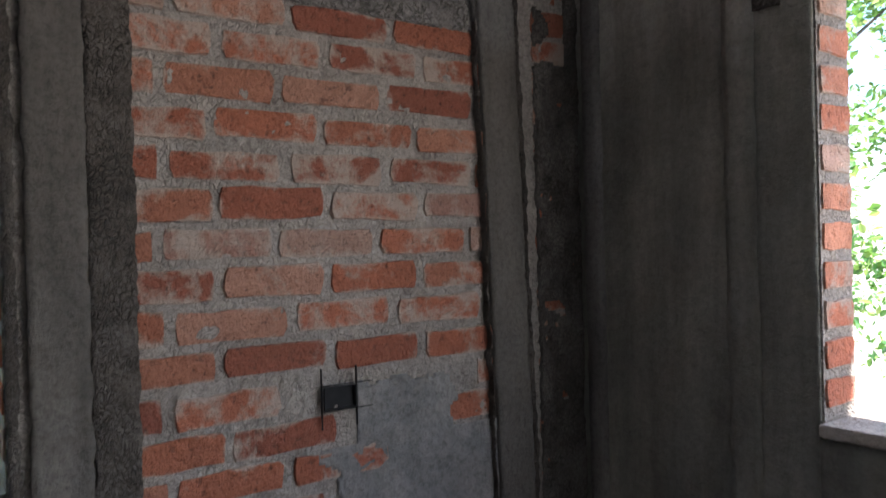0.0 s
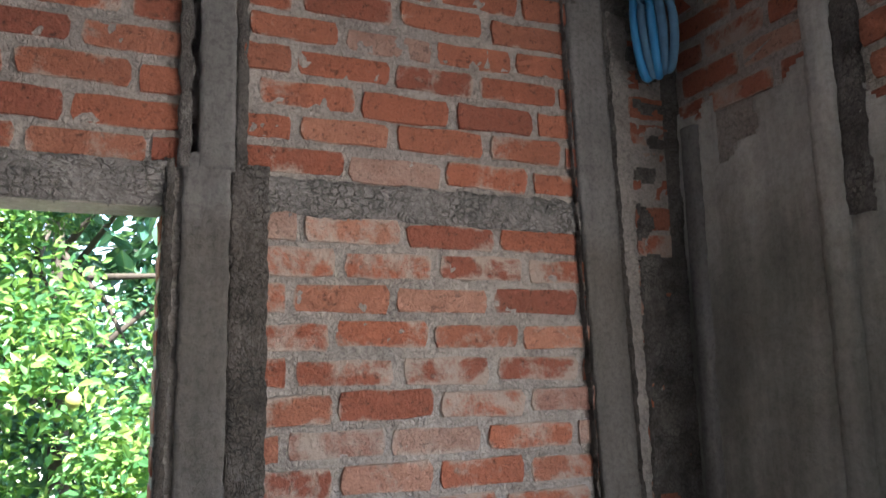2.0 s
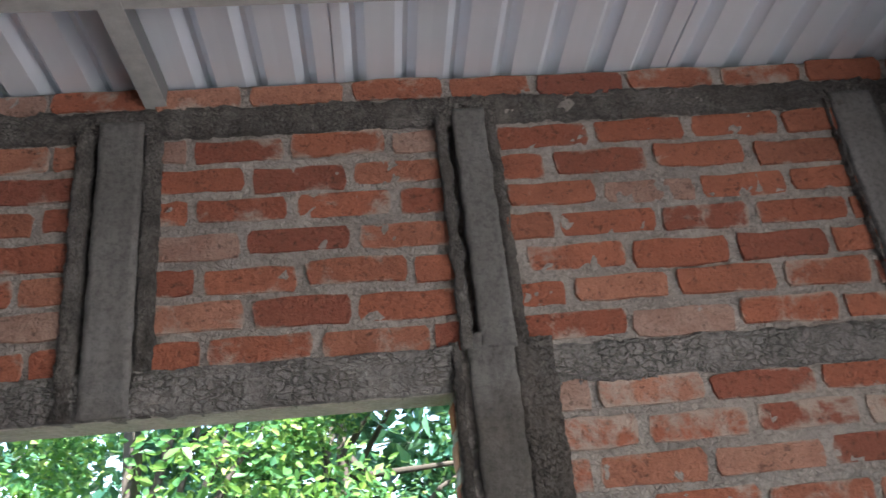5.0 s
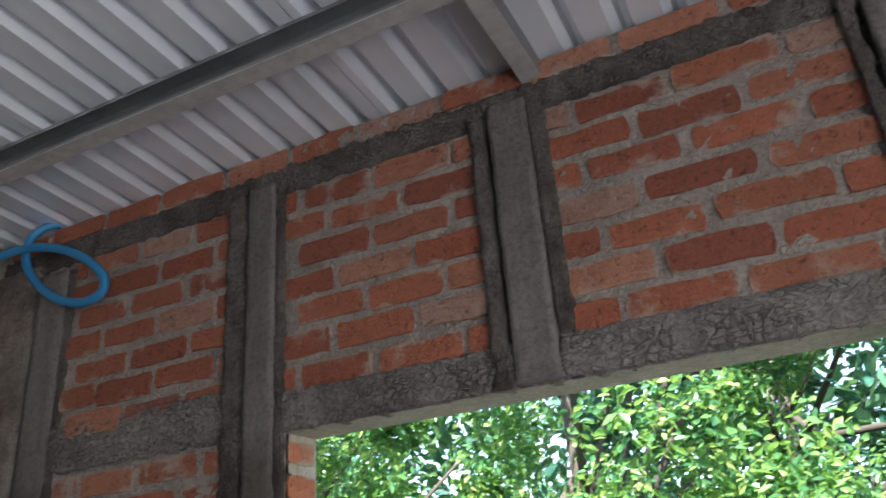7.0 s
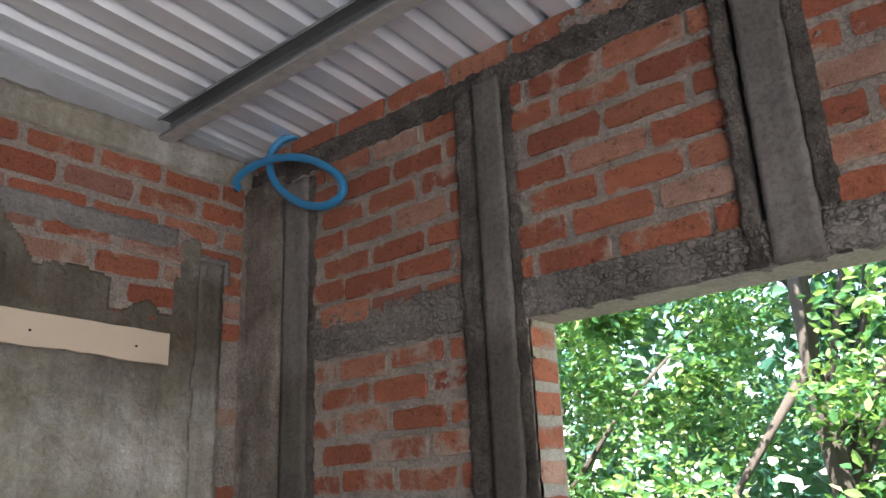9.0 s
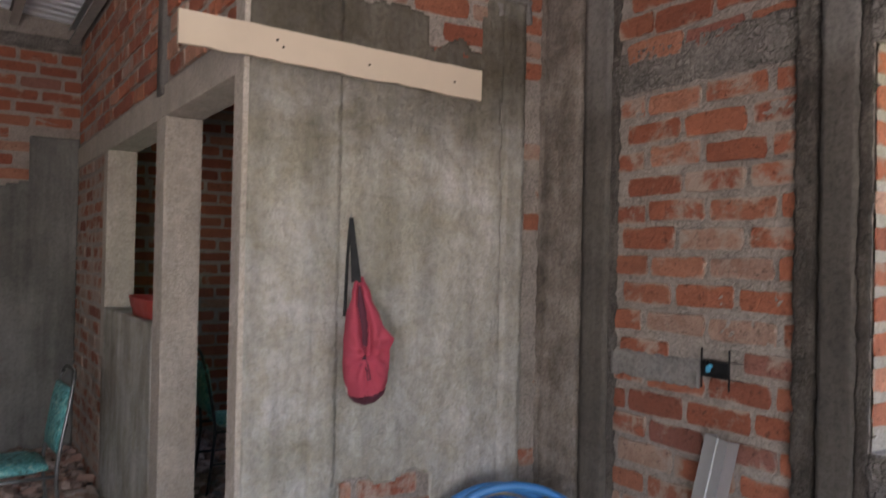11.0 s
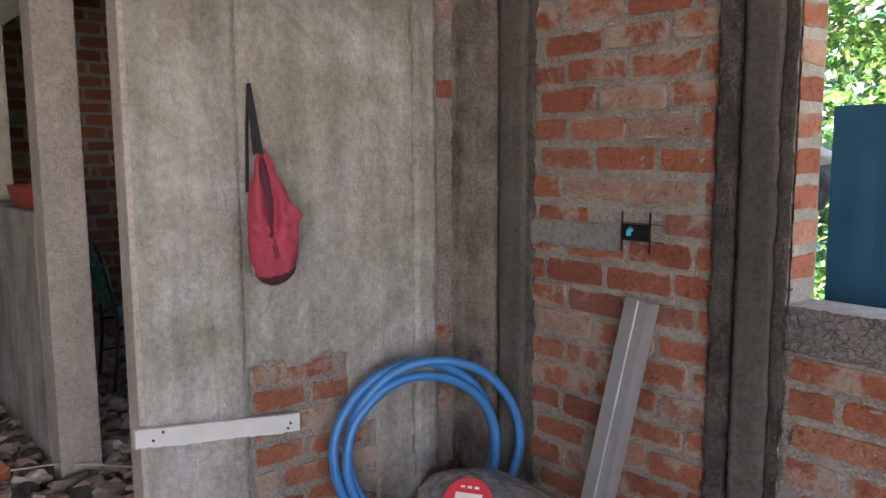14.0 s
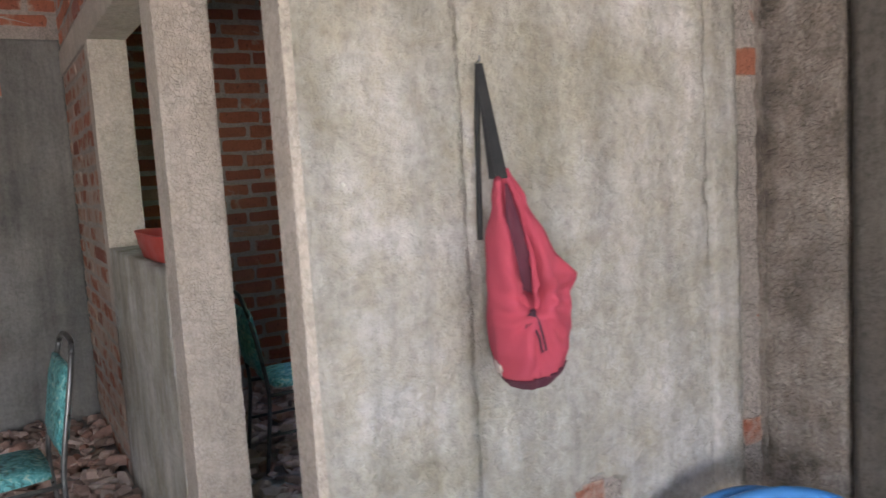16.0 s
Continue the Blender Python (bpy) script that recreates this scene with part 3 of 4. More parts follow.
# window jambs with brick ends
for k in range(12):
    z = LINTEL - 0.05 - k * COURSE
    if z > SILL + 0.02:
        one_brick(wall_north, jamb_left, YN + 0.072, z, 0.125, 0.064, 0.004, BRICK_LIT)
        one_brick(wall_north, lambda u, v, d: Vector((WIN_R - d, u, v)), YN + 0.072, z, 0.125, 0.064, 0.003, BRICK_LIT)


# ---- outlet boxes ----
def outlet(u, v, w, h, wire):
    e = group("outlet_box", "empty black electrical box sunk into the brick wall", "outlet box", at=(u, YN, v))
    bm = bmesh.new()
    vs = []
    for d, s in ((-0.012, 1.0), (-0.016, 1.0), (-0.016, 0.9), (-0.002, 0.9)):
        for a, b in ((-1, -1), (1, -1), (1, 1), (-1, 1)):
            vs.append(bm.verts.new((a * w / 2 * s, d, b * h / 2 * s)))
    for q in range(3):
        for i in range(4):
            bm.faces.new((vs[q * 4 + i], vs[q * 4 + (i + 1) % 4], vs[q * 4 + 4 + (i + 1) % 4], vs[q * 4 + 4 + i]))
    bm.faces.new(vs[12:16])
    part("casing", bm, BLACK, e)
    for a, b, c, d in ((-0.55, 1.0, 0.003, 1.6), (0.5, 1.0, 0.003, 1.6), (0.6, 0.55, 1.5, 0.003), (0.6, -0.55, 1.4, 0.003)):
        if c < 0.1:
            part("saw_cut", box(a * w - 0.0007, a * w + 0.0007, -0.0135, -0.006, -h * 1.3, h * 1.3), BLACK, e)
        else:
            part("saw_cut", box(-w * 0.5, w * 1.0, -0.0135, -0.006, b * h - 0.0007, b * h + 0.0007), BLACK, e)
    if wire:
        part("plug", tube([(-w * 0.22, -0.02, -h * 0.2), (-w * 0.2, -0.022, h * 0.05), (-w * 0.1, -0.02, h * 0.25)], 0.008, 8), CYAN_PLASTIC, e, "blue conduit end")
    return e


outlet(0.949, 1.165, 0.093, 0.058, False)
outlet(-1.817, 1.226, 0.098, 0.048, True)

# ---- east wall with its window ----
wall_east = group("wall_east", "cement-plastered brick wall with an open window", "wall", "structure")
mass("masonry", XE, XE + THICK, EJ, YN + 0.0545, -0.2, 3.2, wall_east)
mass("masonry", XE, XE + THICK, -0.45, EJ, -0.2, SILL, wall_east)
mass("masonry", XE, XE + THICK, -0.45, EJ, LINTEL, 3.29, wall_east)
mass("masonry", XE, XE + THICK, -0.75, -0.45, -0.2, 3.32, wall_east)
# Unseen wide opening left under this piece, added to let in more light.
mass("masonry", XE, XE + THICK, -3.3, -0.75, 2.65, 3.55, wall_east)
mass("masonry", XE, XE + THICK, YS, -3.3, -0.2, 3.62, wall_east)
part("sill_top", box(XE - 0.03, XE + THICK, -0.45, EJ, SILL, SILL + 0.03, 0.006), SOFFIT, wall_east)


def e_keep(u, v):
    return 2.42 + 0.25 * noise.noise(Vector((u * 2.3, 0.5, 9))) + 0.12 * noise.noise(Vector((u * 9, v * 9, 9))) + (0.25 if u > 1.85 else 0) - v


lay("plaster", wall_east, LOW_DARK_EAST, east, EJ + 0.005, YN, -0.1, 2.8, 0.010, 0.008, 0.0125, 0.0, keep=e_keep, seed=70.0, coarse=0.6)
lay("plaster", wall_east, LOW_DARK_EAST, east, -0.45, EJ + 0.005, -0.1, SILL - 0.01, 0.012, 0.006, 0.03, 0.0, seed=71.0, coarse=0.6)
lay("plaster", wall_east, LOW_DARK_EAST, east, -0.75, -0.45, -0.1, 2.3, 0.012, 0.006, 0.05, 0.0, seed=72.0, coarse=0.6)
lay("column_strip", wall_east, LOW_DARK_EAST, east, 1.41, 1.49, -0.1, 3.0, 0.026, 0.003, 0.02, 0.005, seed=74.0)
lay("column_margin", wall_east, ROUGH, east, 1.335, 1.415, 2.1, 3.0, 0.014, 0.012, 0.014, 0.016, seed=75.0)
lay("corner_strip", wall_east, CONCRETE, east, 1.925, 1.985, -0.1, 2.5, 0.03, 0.003, 0.02, 0.004, seed=76.0)
lay("lintel_beam", wall_east, BAND, east, -0.45, 1.34, LINTEL, LINTEL + 0.11, 0.01, 0.009, 0.014, 0.01, seed=77.0, scratch=1.0)
lay("crown_beam", wall_east, ROUGH, east, YS, YN, 2.965, 3.05, 0.008, 0.01, 0.03, 0.01, seed=78.0)
courses(wall_east, east, 1.50, YN - 0.02, 2.96, 8, (1.6, 1.74), 0.27, BRICK_SMEARED, lambda u, v: e_keep(u, v) < 0.03, seed=12)
courses(wall_east, east, -0.4, 1.335, 2.96, 8, (0.9, 1.03), 0.27, BRICK, lambda u, v: v > LINTEL + 0.14, seed=13)
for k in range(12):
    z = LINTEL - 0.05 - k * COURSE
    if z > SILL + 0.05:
        one_brick(wall_east, jamb_east, XE + 0.07, z, 0.128, 0.066, 0.006, BRICK_LIT)

# ---- south wall, unseen behind the walk, kept closed to block light from there ----
wall_south = group("wall_south", "unseen plain cement-plastered wall added to close the room", "wall", "structure")
mass("masonry", XW - THICK, XE + THICK, YS - THICK, YS, -0.2, 3.62, wall_south, PLASTER)

# ---- wall with the hanging bag ----
wall_bag = group("wall_bag", "grey cement-plastered wall with patches of bare brick", "wall", "structure")
mass("masonry", XB - 0.09, XB, YP, YN, -0.2, 3.03, wall_bag)


def bag_keep(u, v):
    n1 = 0.09 * noise.noise(Vector((u * 3.1, v * 3.1, 2))) + 0.05 * noise.noise(Vector((u * 11, v * 11, 4)))
    top = 2.64 - 0.20 * max(0.0, min(1.0, (u - 1.08) / 0.12)) - (0.1 if 1.46 < u < 1.70 else 0) + (0.12 if 1.72 < u < 1.80 else 0)
    low = 0.76 if u > 1.13 else -0.3
    if u > 1.5:
        low = 0.52
    if 1.62 < u < 1.80:
        low = -0.3
    return min(top + n1 - v, v - low - n1, 1.80 - u + 0.2 * n1)


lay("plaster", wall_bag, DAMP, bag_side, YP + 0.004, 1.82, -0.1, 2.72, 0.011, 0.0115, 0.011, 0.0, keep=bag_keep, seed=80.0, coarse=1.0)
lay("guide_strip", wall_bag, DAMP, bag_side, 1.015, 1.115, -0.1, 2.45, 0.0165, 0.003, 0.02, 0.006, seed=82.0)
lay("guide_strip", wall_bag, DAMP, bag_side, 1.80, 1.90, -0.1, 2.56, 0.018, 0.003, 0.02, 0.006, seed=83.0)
lay("column_face", wall_bag, PLASTER, bag_side, YP + 0.002, 0.975, 2.62, 3.02, 0.014, 0.003, 0.02, 0.006, seed=84.0)
lay("crown_beam", wall_bag, PLASTER, bag_side, YP + 0.002, YN, 2.905, 3.025, 0.012, 0.004, 0.02, 0.012, seed=85.0)
lay("cement_patch", wall_bag, PATCH, bag_side, 0.99, 1.70, 2.585, 2.665, 0.010, 0.006, 0.012, 0.014, seed=87.0)
lay("cement_patch", wall_bag, PATCH, bag_side, 1.77, 1.93, 2.49, 2.585, 0.012, 0.008, 0.012, 0.014, seed=88.0)
lay("corner_fill", wall_bag, CRUST, bag_side, 1.99, YN, -0.1, 2.88, 0.01, 0.016, 0.014, 0.012, seed=86.0)
courses(wall_bag, bag_side, 0.985, 1.99, 2.895, 7, (1.10, 1.24), 0.262, BRICK, lambda u, v: bag_keep(u, v) < 0.05, seed=20)
courses(wall_bag, bag_side, 1.14, 1.64, 0.78, 8, (1.20, 1.33), 0.262, BRICK_DUSTY, lambda u, v: bag_keep(u, v) < 0.04, seed=21, proud=0.006)
courses(wall_bag, bag_side, 1.90, 1.995, 2.30, 24, (1.90, 1.82), 0.27, BRICK_SMEARED, lambda u, v: noise.noise(Vector((3, v * 4, 1))) > -0.1, seed=22, proud=0.0)

# ---- partition with door and hatch ----
wall_partition = group("wall_partition", "brick and concrete partition with a doorway and a hatch", "wall", "structure")
DOOR0, DOOR1, POST, HATCH = -3.71, -2.75, -3.875, -5.13
PT = 0.15
SILL_P = 1.225
mass("masonry", XW, HATCH, YP, YP + PT, -0.2, 3.1, wall_partition)
mass("masonry", HATCH, POST, YP, YP + PT, -0.2, SILL_P, wall_partition, PLASTER)
mass("masonry", XW, DOOR1 + 0.06, YP + 0.006, YP + PT, 2.27, 3.1, wall_partition)
lay("sill_plaster", wall_partition, PLASTER, partition, HATCH, POST, -0.1, SILL_P, 0.012, 0.005, 0.03, 0.004, seed=90.0)
part("post", box(POST, DOOR0, YP - 0.012, YP + PT, -0.2, LINTEL + 0.0, 0.008), SOFFIT, wall_partition, "bare concrete post")
part("lintel_beam", box(XW, DOOR1 + 0.06, YP - 0.010, YP + PT + 0.004, LINTEL, LINTEL + 0.14, 0.006), SOFFIT, wall_partition)
part("hatch_jamb", box(HATCH - 0.12, HATCH + 0.004, YP - 0.012, YP + PT + 0.002, SILL_P - 0.3, LINTEL, 0.006), SOFFIT, wall_partition)
part("corner_column", box(XB - 0.094, XB + 0.003, YP - 0.014, YP + 0.06, -0.1, 3.03, 0.006), SOFFIT, wall_partition)
lay("column_strip", wall_partition, CONCRETE, partition, -3.86, -3.75, LINTEL + 0.1, 3.08, 0.02, 0.003, 0.03, 0.005, seed=92.0)
courses(wall_partition, partition, XW + 0.02, -2.77, 3.03, 8, (-3.0, -3.14), 0.27, BRICK_LIT, lambda u, v: not -3.9 < u < -3.72, seed=23)
courses(wall_partition, partition, XW + 0.02, HATCH - 0.13, LINTEL - 0.01, 22, (-6.0, -6.14), 0.27, BRICK_DUSTY, seed=24)

# ---- west wall ----
wall_west = group("wall_west", "brick wall with dark cement plaster on its lower part", "wall", "structure")
mass("masonry", XW - THICK, XW, YS, YN + 0.0545, -0.2, 3.62, wall_west)
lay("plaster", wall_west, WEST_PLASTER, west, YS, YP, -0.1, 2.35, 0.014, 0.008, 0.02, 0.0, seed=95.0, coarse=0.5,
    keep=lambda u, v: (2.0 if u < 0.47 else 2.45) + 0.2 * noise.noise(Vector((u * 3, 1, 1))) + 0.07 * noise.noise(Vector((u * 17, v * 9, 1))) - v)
lay("crown_beam", wall_west, BAND, west, YS, YN, 2.96, 3.06, 0.012, 0.01, 0.04, 0.01, seed=96.0)
courses(wall_west, west, -1.3, YP, 2.95, 11, (0.1, 0.24), 0.27, BRICK, lambda u, v: v > (2.0 if u < 0.47 else 2.42), seed=25)
courses(wall_west, west, YP + PT, YN, 2.95, 30, (1.0, 1.14), 0.27, BRICK, seed=26)

# ---- roof ----
def corrugated(x0, x1, y0, y1):
    pitch, low, rise, top, h = 0.138, 0.078, 0.023, 0.014, 0.034
    xs = []
    x, n = x0, 0
    while x < x1:
        n += 1
        if n % 7 == 0:
            # side lap: the next sheet starts lower and leaves a narrow open slit
            pan = ((0, 0.0), (low * 0.62, 0.0), (low * 0.625, 0.012), (low * 0.66, 0.012), (low * 0.665, -0.003), (low, -0.002))
        else:
            pan = ((0, 0.0), (low * 0.5, 0.0012), (low, 0.0))
        for dx, z in pan + ((low + rise, h), (low + rise + top, h)):
            xs.append((x + dx, z))
        x += pitch
    vs, fs = [], []
    k = len(xs)
    ny = 6
    for dz in (0.0, 0.0012):
        for j in range(ny + 1):
            y = y0 + (y1 - y0) * j / ny
            vs += [(a, y, ROOF0 + (YN - y) * ROOF_SLOPE + z + dz) for a, z in xs]
    n0 = k * (ny + 1)
    for j in range(ny):
        for i in range(k - 1):
            a = j * k + i
            fs.append((a, a + k, a + k + 1, a + 1))
            fs.append((n0 + a, n0 + a + 1, n0 + a + k + 1, n0 + a + k))
    return mesh_of("ceiling", vs, fs, ROOFING)


ceiling = tagged(new("ceiling", corrugated(XW - 0.3, XE + 0.35, YS - 0.4, YN + 0.30)), "corrugated zinc sheet roof seen from below", "roof", "", "structure")


def roof_z(y):
    return ROOF0 + (YN - y) * ROOF_SLOPE


def c_beam(a, b, w, h, name="lip_channel", material=DARK_STEEL):
    """A C-section from a to b, its web on one side, with lips."""
    a, b = Vector(a), Vector(b)
    d = (b - a).normalized()
    s = Vector((-d.y, d.x, 0)).normalized()
    prof = [(0, 0), (w, 0), (w, 0.012), (w - 0.003, 0.012), (w - 0.003, 0.003), (0.003, 0.003), (0.003, h - 0.003), (w - 0.003, h - 0.003), (w - 0.003, h - 0.012), (w, h - 0.012), (w, h), (0, h)]
    k = len(prof)
    vs = [p + s * (q[0] - w / 2) + Vector((0, 0, q[1])) for p in (a, b) for q in prof]
    fs = [(i, (i + 1) % k, k + (i + 1) % k, k + i) for i in range(k)] + [tuple(range(k))[::-1], tuple(range(k, 2 * k))]
    return mesh_of(name, vs, fs, material)


def roof_beam(name, a, b, w, h, label, channel_mat):
    """A channel with its dust-covered lower flange, light from below put into its colour."""
    e = group(name, label, "roof beam", "", "beams of the roof")
    put("channel", c_beam(a, b, w, h, "channel", channel_mat), e)
    a, b = Vector(a), Vector(b)
    d = (b - a).normalized()
    side = Vector((-d.y, d.x, 0)).normalized()
    lower = [p + side * q * (w / 2 + 0.0015) + Vector((0, 0, z)) for z in (-0.004, -0.0005) for p in (a, b) for q in (-1, 1)]
    put("lower_flange", mesh_of("lower_flange", lower, [(0, 1, 3, 2), (4, 6, 7, 5), (0, 4, 5, 1), (2, 3, 7, 6), (0, 2, 6, 4), (1, 5, 7, 3)], DUSTY_LIT_FLANGE), e, "pale dusty lower flange, light from below in its colour")
    return e


for y in (1.615, 0.35, -0.85, -2.1):
    roof_beam("purlin", (XE if y > 1 else XE - 0.01, y, roof_z(y) - 0.092), (XB if y > 1 else XW, y, roof_z(y) - 0.092), 0.055, 0.09, "dusty galvanised steel purlin under the sheets", DARK_STEEL)
roof_beam("cross_beam", (-0.512, 1.585, roof_z(1.63) - 0.092), (-0.512, YN + 0.05, ROOF0 - 0.066), 0.055, 0.068, "short steel roof beam resting on the brick wall", DARK_STEEL)
roof_beam("wall_beam", (XB - 0.045, YP - 0.02, roof_z(YP) - 0.105), (XB - 0.045, YN - 0.02, ROOF0 - 0.055), 0.06, 0.09, "galvanised steel beam lying along the top of the plastered wall", STEEL)
roof_beam("edge_beam", (XB - 0.02, YP - 0.06, roof_z(YP) - 0.125), (XW, YP - 0.06, roof_z(YP) - 0.125), 0.06, 0.10, "galvanised steel beam running along the top of the partition", STEEL)

# ---- boards ----
def board(name, corners, thick, material, label, category, nails):
    """A sawn board on the bag wall given by its lower and upper edge, ends first."""
    e = group(name, label, category)
    (y0, zb0, zt0), (y1, zb1, zt1) = corners
    n = 40
    vs, fs = [], []
    for x in (XB + 0.024, XB + 0.024 + thick):
        for i in range(n + 1):
            q = i / n
            y = y0 + (y1 - y0) * q
            chip = 0.008 * noise.noise(Vector((y * 9, x, 0))) + 0.004 * noise.noise(Vector((y * 40, 2, 0)))
            vs.append((x, y, zb0 + (zb1 - zb0) * q + chip))
            vs.append((x, y, zt0 + (zt1 - zt0) * q + 0.002 * noise.noise(Vector((y * 12, 5, 0)))))
    k = 2 * (n + 1)
    for i in range(n):
        a = 2 * i
        fs += [(a, a + 1, a + 3, a + 2), (k + a, k + a + 2, k + a + 3, k + a + 1), (a + 1, k + a + 1, k + a + 3, a + 3), (a, a + 2, k + a + 2, k + a)]
    fs += [(0, k, k + 1, 1), (2 * n, 2 * n + 1, k + 2 * n + 1, k + 2 * n)]
    put("plank", mesh_of("plank", vs, fs, material), e)
    for y, z in nails:
        bm = bmesh.new()
        bmesh.ops.create_cone(bm, segments=8, radius1=0.004, radius2=0.004, depth=0.006, cap_ends=True, matrix=pose(XB + 0.026 + thick, y, z, 0, 90, 0))
        part("nail", bm, BLACK, e)
    return e


board("top_board", ((0.562, 2.184, 2.286), (1.673, 2.148, 2.258)), 0.018, PINE, "long pale sawn board fixed across the plastered wall", "board", ((0.87, 2.24), (0.89, 2.22), (1.55, 2.2), (1.2, 2.21)))
board("low_board", ((0.75, 0.613, 0.671), (1.285, 0.545, 0.606)), 0.02, GREY_BOARD, "short grey dusty board nailed low on the plastered wall", "board", ((0.8, 0.63), (1.25, 0.58), (1.24, 0.565), (0.83, 0.65)))


# ---- hanging bag ----
def hanging_bag():
    e = group("drawstring_bag", "red canvas drawstring bag hanging by black straps on the plastered wall", "bag", at=(XB + 0.05, 1.193, 0.167))
    e.rotation_euler = (0, 0, radians(-24))
    e.scale = (0.85, 0.70, 0.925)
    rows, cols = 64, 72
    prof = [(0.968, 0.02, 0.035), (0.98, 0.055, 0.055), (1.01, 0.085, 0.075), (1.06, 0.102, 0.09), (1.12, 0.110, 0.095), (1.20, 0.106, 0.090), (1.28, 0.078, 0.07), (1.36, 0.044, 0.045), (1.425, 0.016, 0.022)]
    vs, fs = [], []
    for j in range(rows + 1):
        z = prof[0][0] + (prof[-1][0] - prof[0][0]) * j / rows
        for (z0, w0, d0), (z1, w1, d1) in zip(prof, prof[1:]):
            if z0 <= z <= z1 + 1e-6:
                q = (z - z0) / (z1 - z0)
                q = q * q * (3 - 2 * q) if z0 > 1.2 else q
                w, d = w0 + (w1 - w0) * q, d0 + (d1 - d0) * q
                break
        cy = 0.012 - 0.035 * max(0, (z - 1.2) / 0.22)
        for i in range(cols):
            a = 2 * math.pi * i / cols
            x, y = d * (1 + math.cos(a)), w * math.sin(a)
            fold = noise.noise(Vector((a * 2.2, z * 9, 1))) * 0.009 + noise.noise(Vector((a * 5, z * 5, 4))) * 0.004
            x += fold * (1 if x > 0.01 else 0)
            y += fold
            # folds spreading from the drawn mouth
            if math.cos(a) > -0.2:
                far = math.hypot(y - 0.01, z - 1.15)
                x += 0.0085 * math.sin(11 * math.atan2(z - 1.15, y - 0.01) + 3 * noise.noise(Vector((y * 12, z * 12, 6)))) * math.exp(-((far - 0.06) / 0.07) ** 2)
            # mouth: a deep lengthwise groove with gathered rims
            g = math.exp(-((y + 0.004) / (0.021 + 0.010 * max(0, (1.3 - z) / 0.2))) ** 2) if math.cos(a) > 0 else 0
            if 1.14 < z < 1.41:
                s = min(1, (z - 1.14) / 0.05, (1.41 - z) / 0.03)
                x -= g * s * d * 1.15
            # side tip
            if y > 0.07 and 1.17 < z < 1.25:
                y += 0.03 * (1 - abs(z - 1.21) / 0.04)
            vs.append((x, y + cy, z))
    for j in range(rows):
        for i in range(cols):
            fs.append((j * cols + i, j * cols + (i + 1) % cols, (j + 1) * cols + (i + 1) % cols, (j + 1) * cols + i))
    fs += [tuple(range(cols))[::-1], tuple(rows * cols + i for i in range(cols))]
    put("cloth_body", mesh_of("cloth_body", vs, fs, RED_CLOTH, True), e)
    # mouth lining deep inside the groove
    n = 14
    lv, lf = [], []
    for j in range(n + 1):
        q = j / n
        z = 1.155 + 0.24 * q
        w = 0.026 * math.sin(math.pi * min(1, 0.15 + q * 0.85)) * (1 - 0.35 * q) + 0.004
        d = 0.10 * (1 - q) + 0.045 * q
        for s in (-1, 0, 1):
            lv.append((d * (1.0 - 0.2 * (s == 0)) + 0.028, s * w + 0.006 - 0.03 * q, z))
    for j in range(n):
        for s in (0, 1):
            lf.append((j * 3 + s, j * 3 + s + 1, j * 3 + s + 4, j * 3 + s + 3))
    put("mouth_lining", mesh_of("mouth_lining", lv, lf, DARK_CLOTH, True), e, "dark maroon lining")
    # gathered rims
    for s in (-1, 1):
        pts = []
        for j in range(18):
            q = j / 17
            z = 1.15 + 0.255 * q
            pts.append((0.155 - 0.105 * q + 0.004 * math.sin(j * 2.1), s * (0.031 * math.sin(math.pi * (0.10 + 0.78 * q)) + 0.002) + 0.006 - 0.032 * q + 0.002 * math.sin(j * 2.6), z))
        part("gathered_rim", tube(pts, [0.009 + 0.003 * math.sin(j * 2.4) for j in range(18)], 8), RED_CLOTH, e, smooth=True)
    # maroon base patch and pale piping, shaped over the cloth
    for nm, m, test in (("base_patch", DARK_CLOTH, lambda c: c[2] < 1.008 + 0.16 * (c[1] - 0.01) ** 1 + 0.9 * (c[1] - 0.01) ** 2 and c[2] < 1.05),
                        ("pale_piping", PALE_CLOTH, lambda c: 0.985 < c[2] < 1.04 and c[1] < -0.07)):
        sel = [f for f in fs[:-2] if test([sum(vs[q][k] for q in f) / 4 for k in range(3)])]
        used = sorted({q for f in sel for q in f})
        ren = {q: k for k, q in enumerate(used)}
        grown = [(0.07 + (vs[q][0] - 0.07) * 1.04 + 0.001, 0.012 + (vs[q][1] - 0.012) * 1.035, vs[q][2] - 0.002) for q in used]
        ob = put(nm, mesh_of(nm, grown, [tuple(ren[q] for q in f) for f in sel], m, True), e)
        md = ob.modifiers.new("thick", 'SOLIDIFY')
        md.thickness = 0.002
    # straps
    for y0, y1, x1 in ((-0.055, -0.045, 0.02), (-0.07, -0.03, 0.035)):
        sv, sf = [], []
        for j in range(15):
            q = j / 14
            z = 1.64 - 0.235 * q
            y = -0.068 + (y1 + 0.068 + 0.0) * q
            w = 0.010 + 0.006 * q
            x = 0.012 + x1 * q
            sv += [(x, y - w, z), (x + 0.006, y + w, z), (x + 0.009, y + w, z), (x + 0.003, y - w, z)]
        for j in range(14):
            for s in range(4):
                sf.append((j * 4 + s, j * 4 + (s + 1) % 4, j * 4 + 4 + (s + 1) % 4, j * 4 + 4 + s))
        sf += [(0, 1, 2, 3), (56, 59, 58, 57)]
        put("strap", mesh_of("strap", sv, sf, BLACK_STRAP), e, "black webbing strap")
    part("strap", tube([(0.012, -0.07, 1.63), (0.014, -0.082, 1.5), (0.012, -0.086, 1.38), (0.012, -0.09, 1.28)], 0.008, 6), BLACK_STRAP, e)
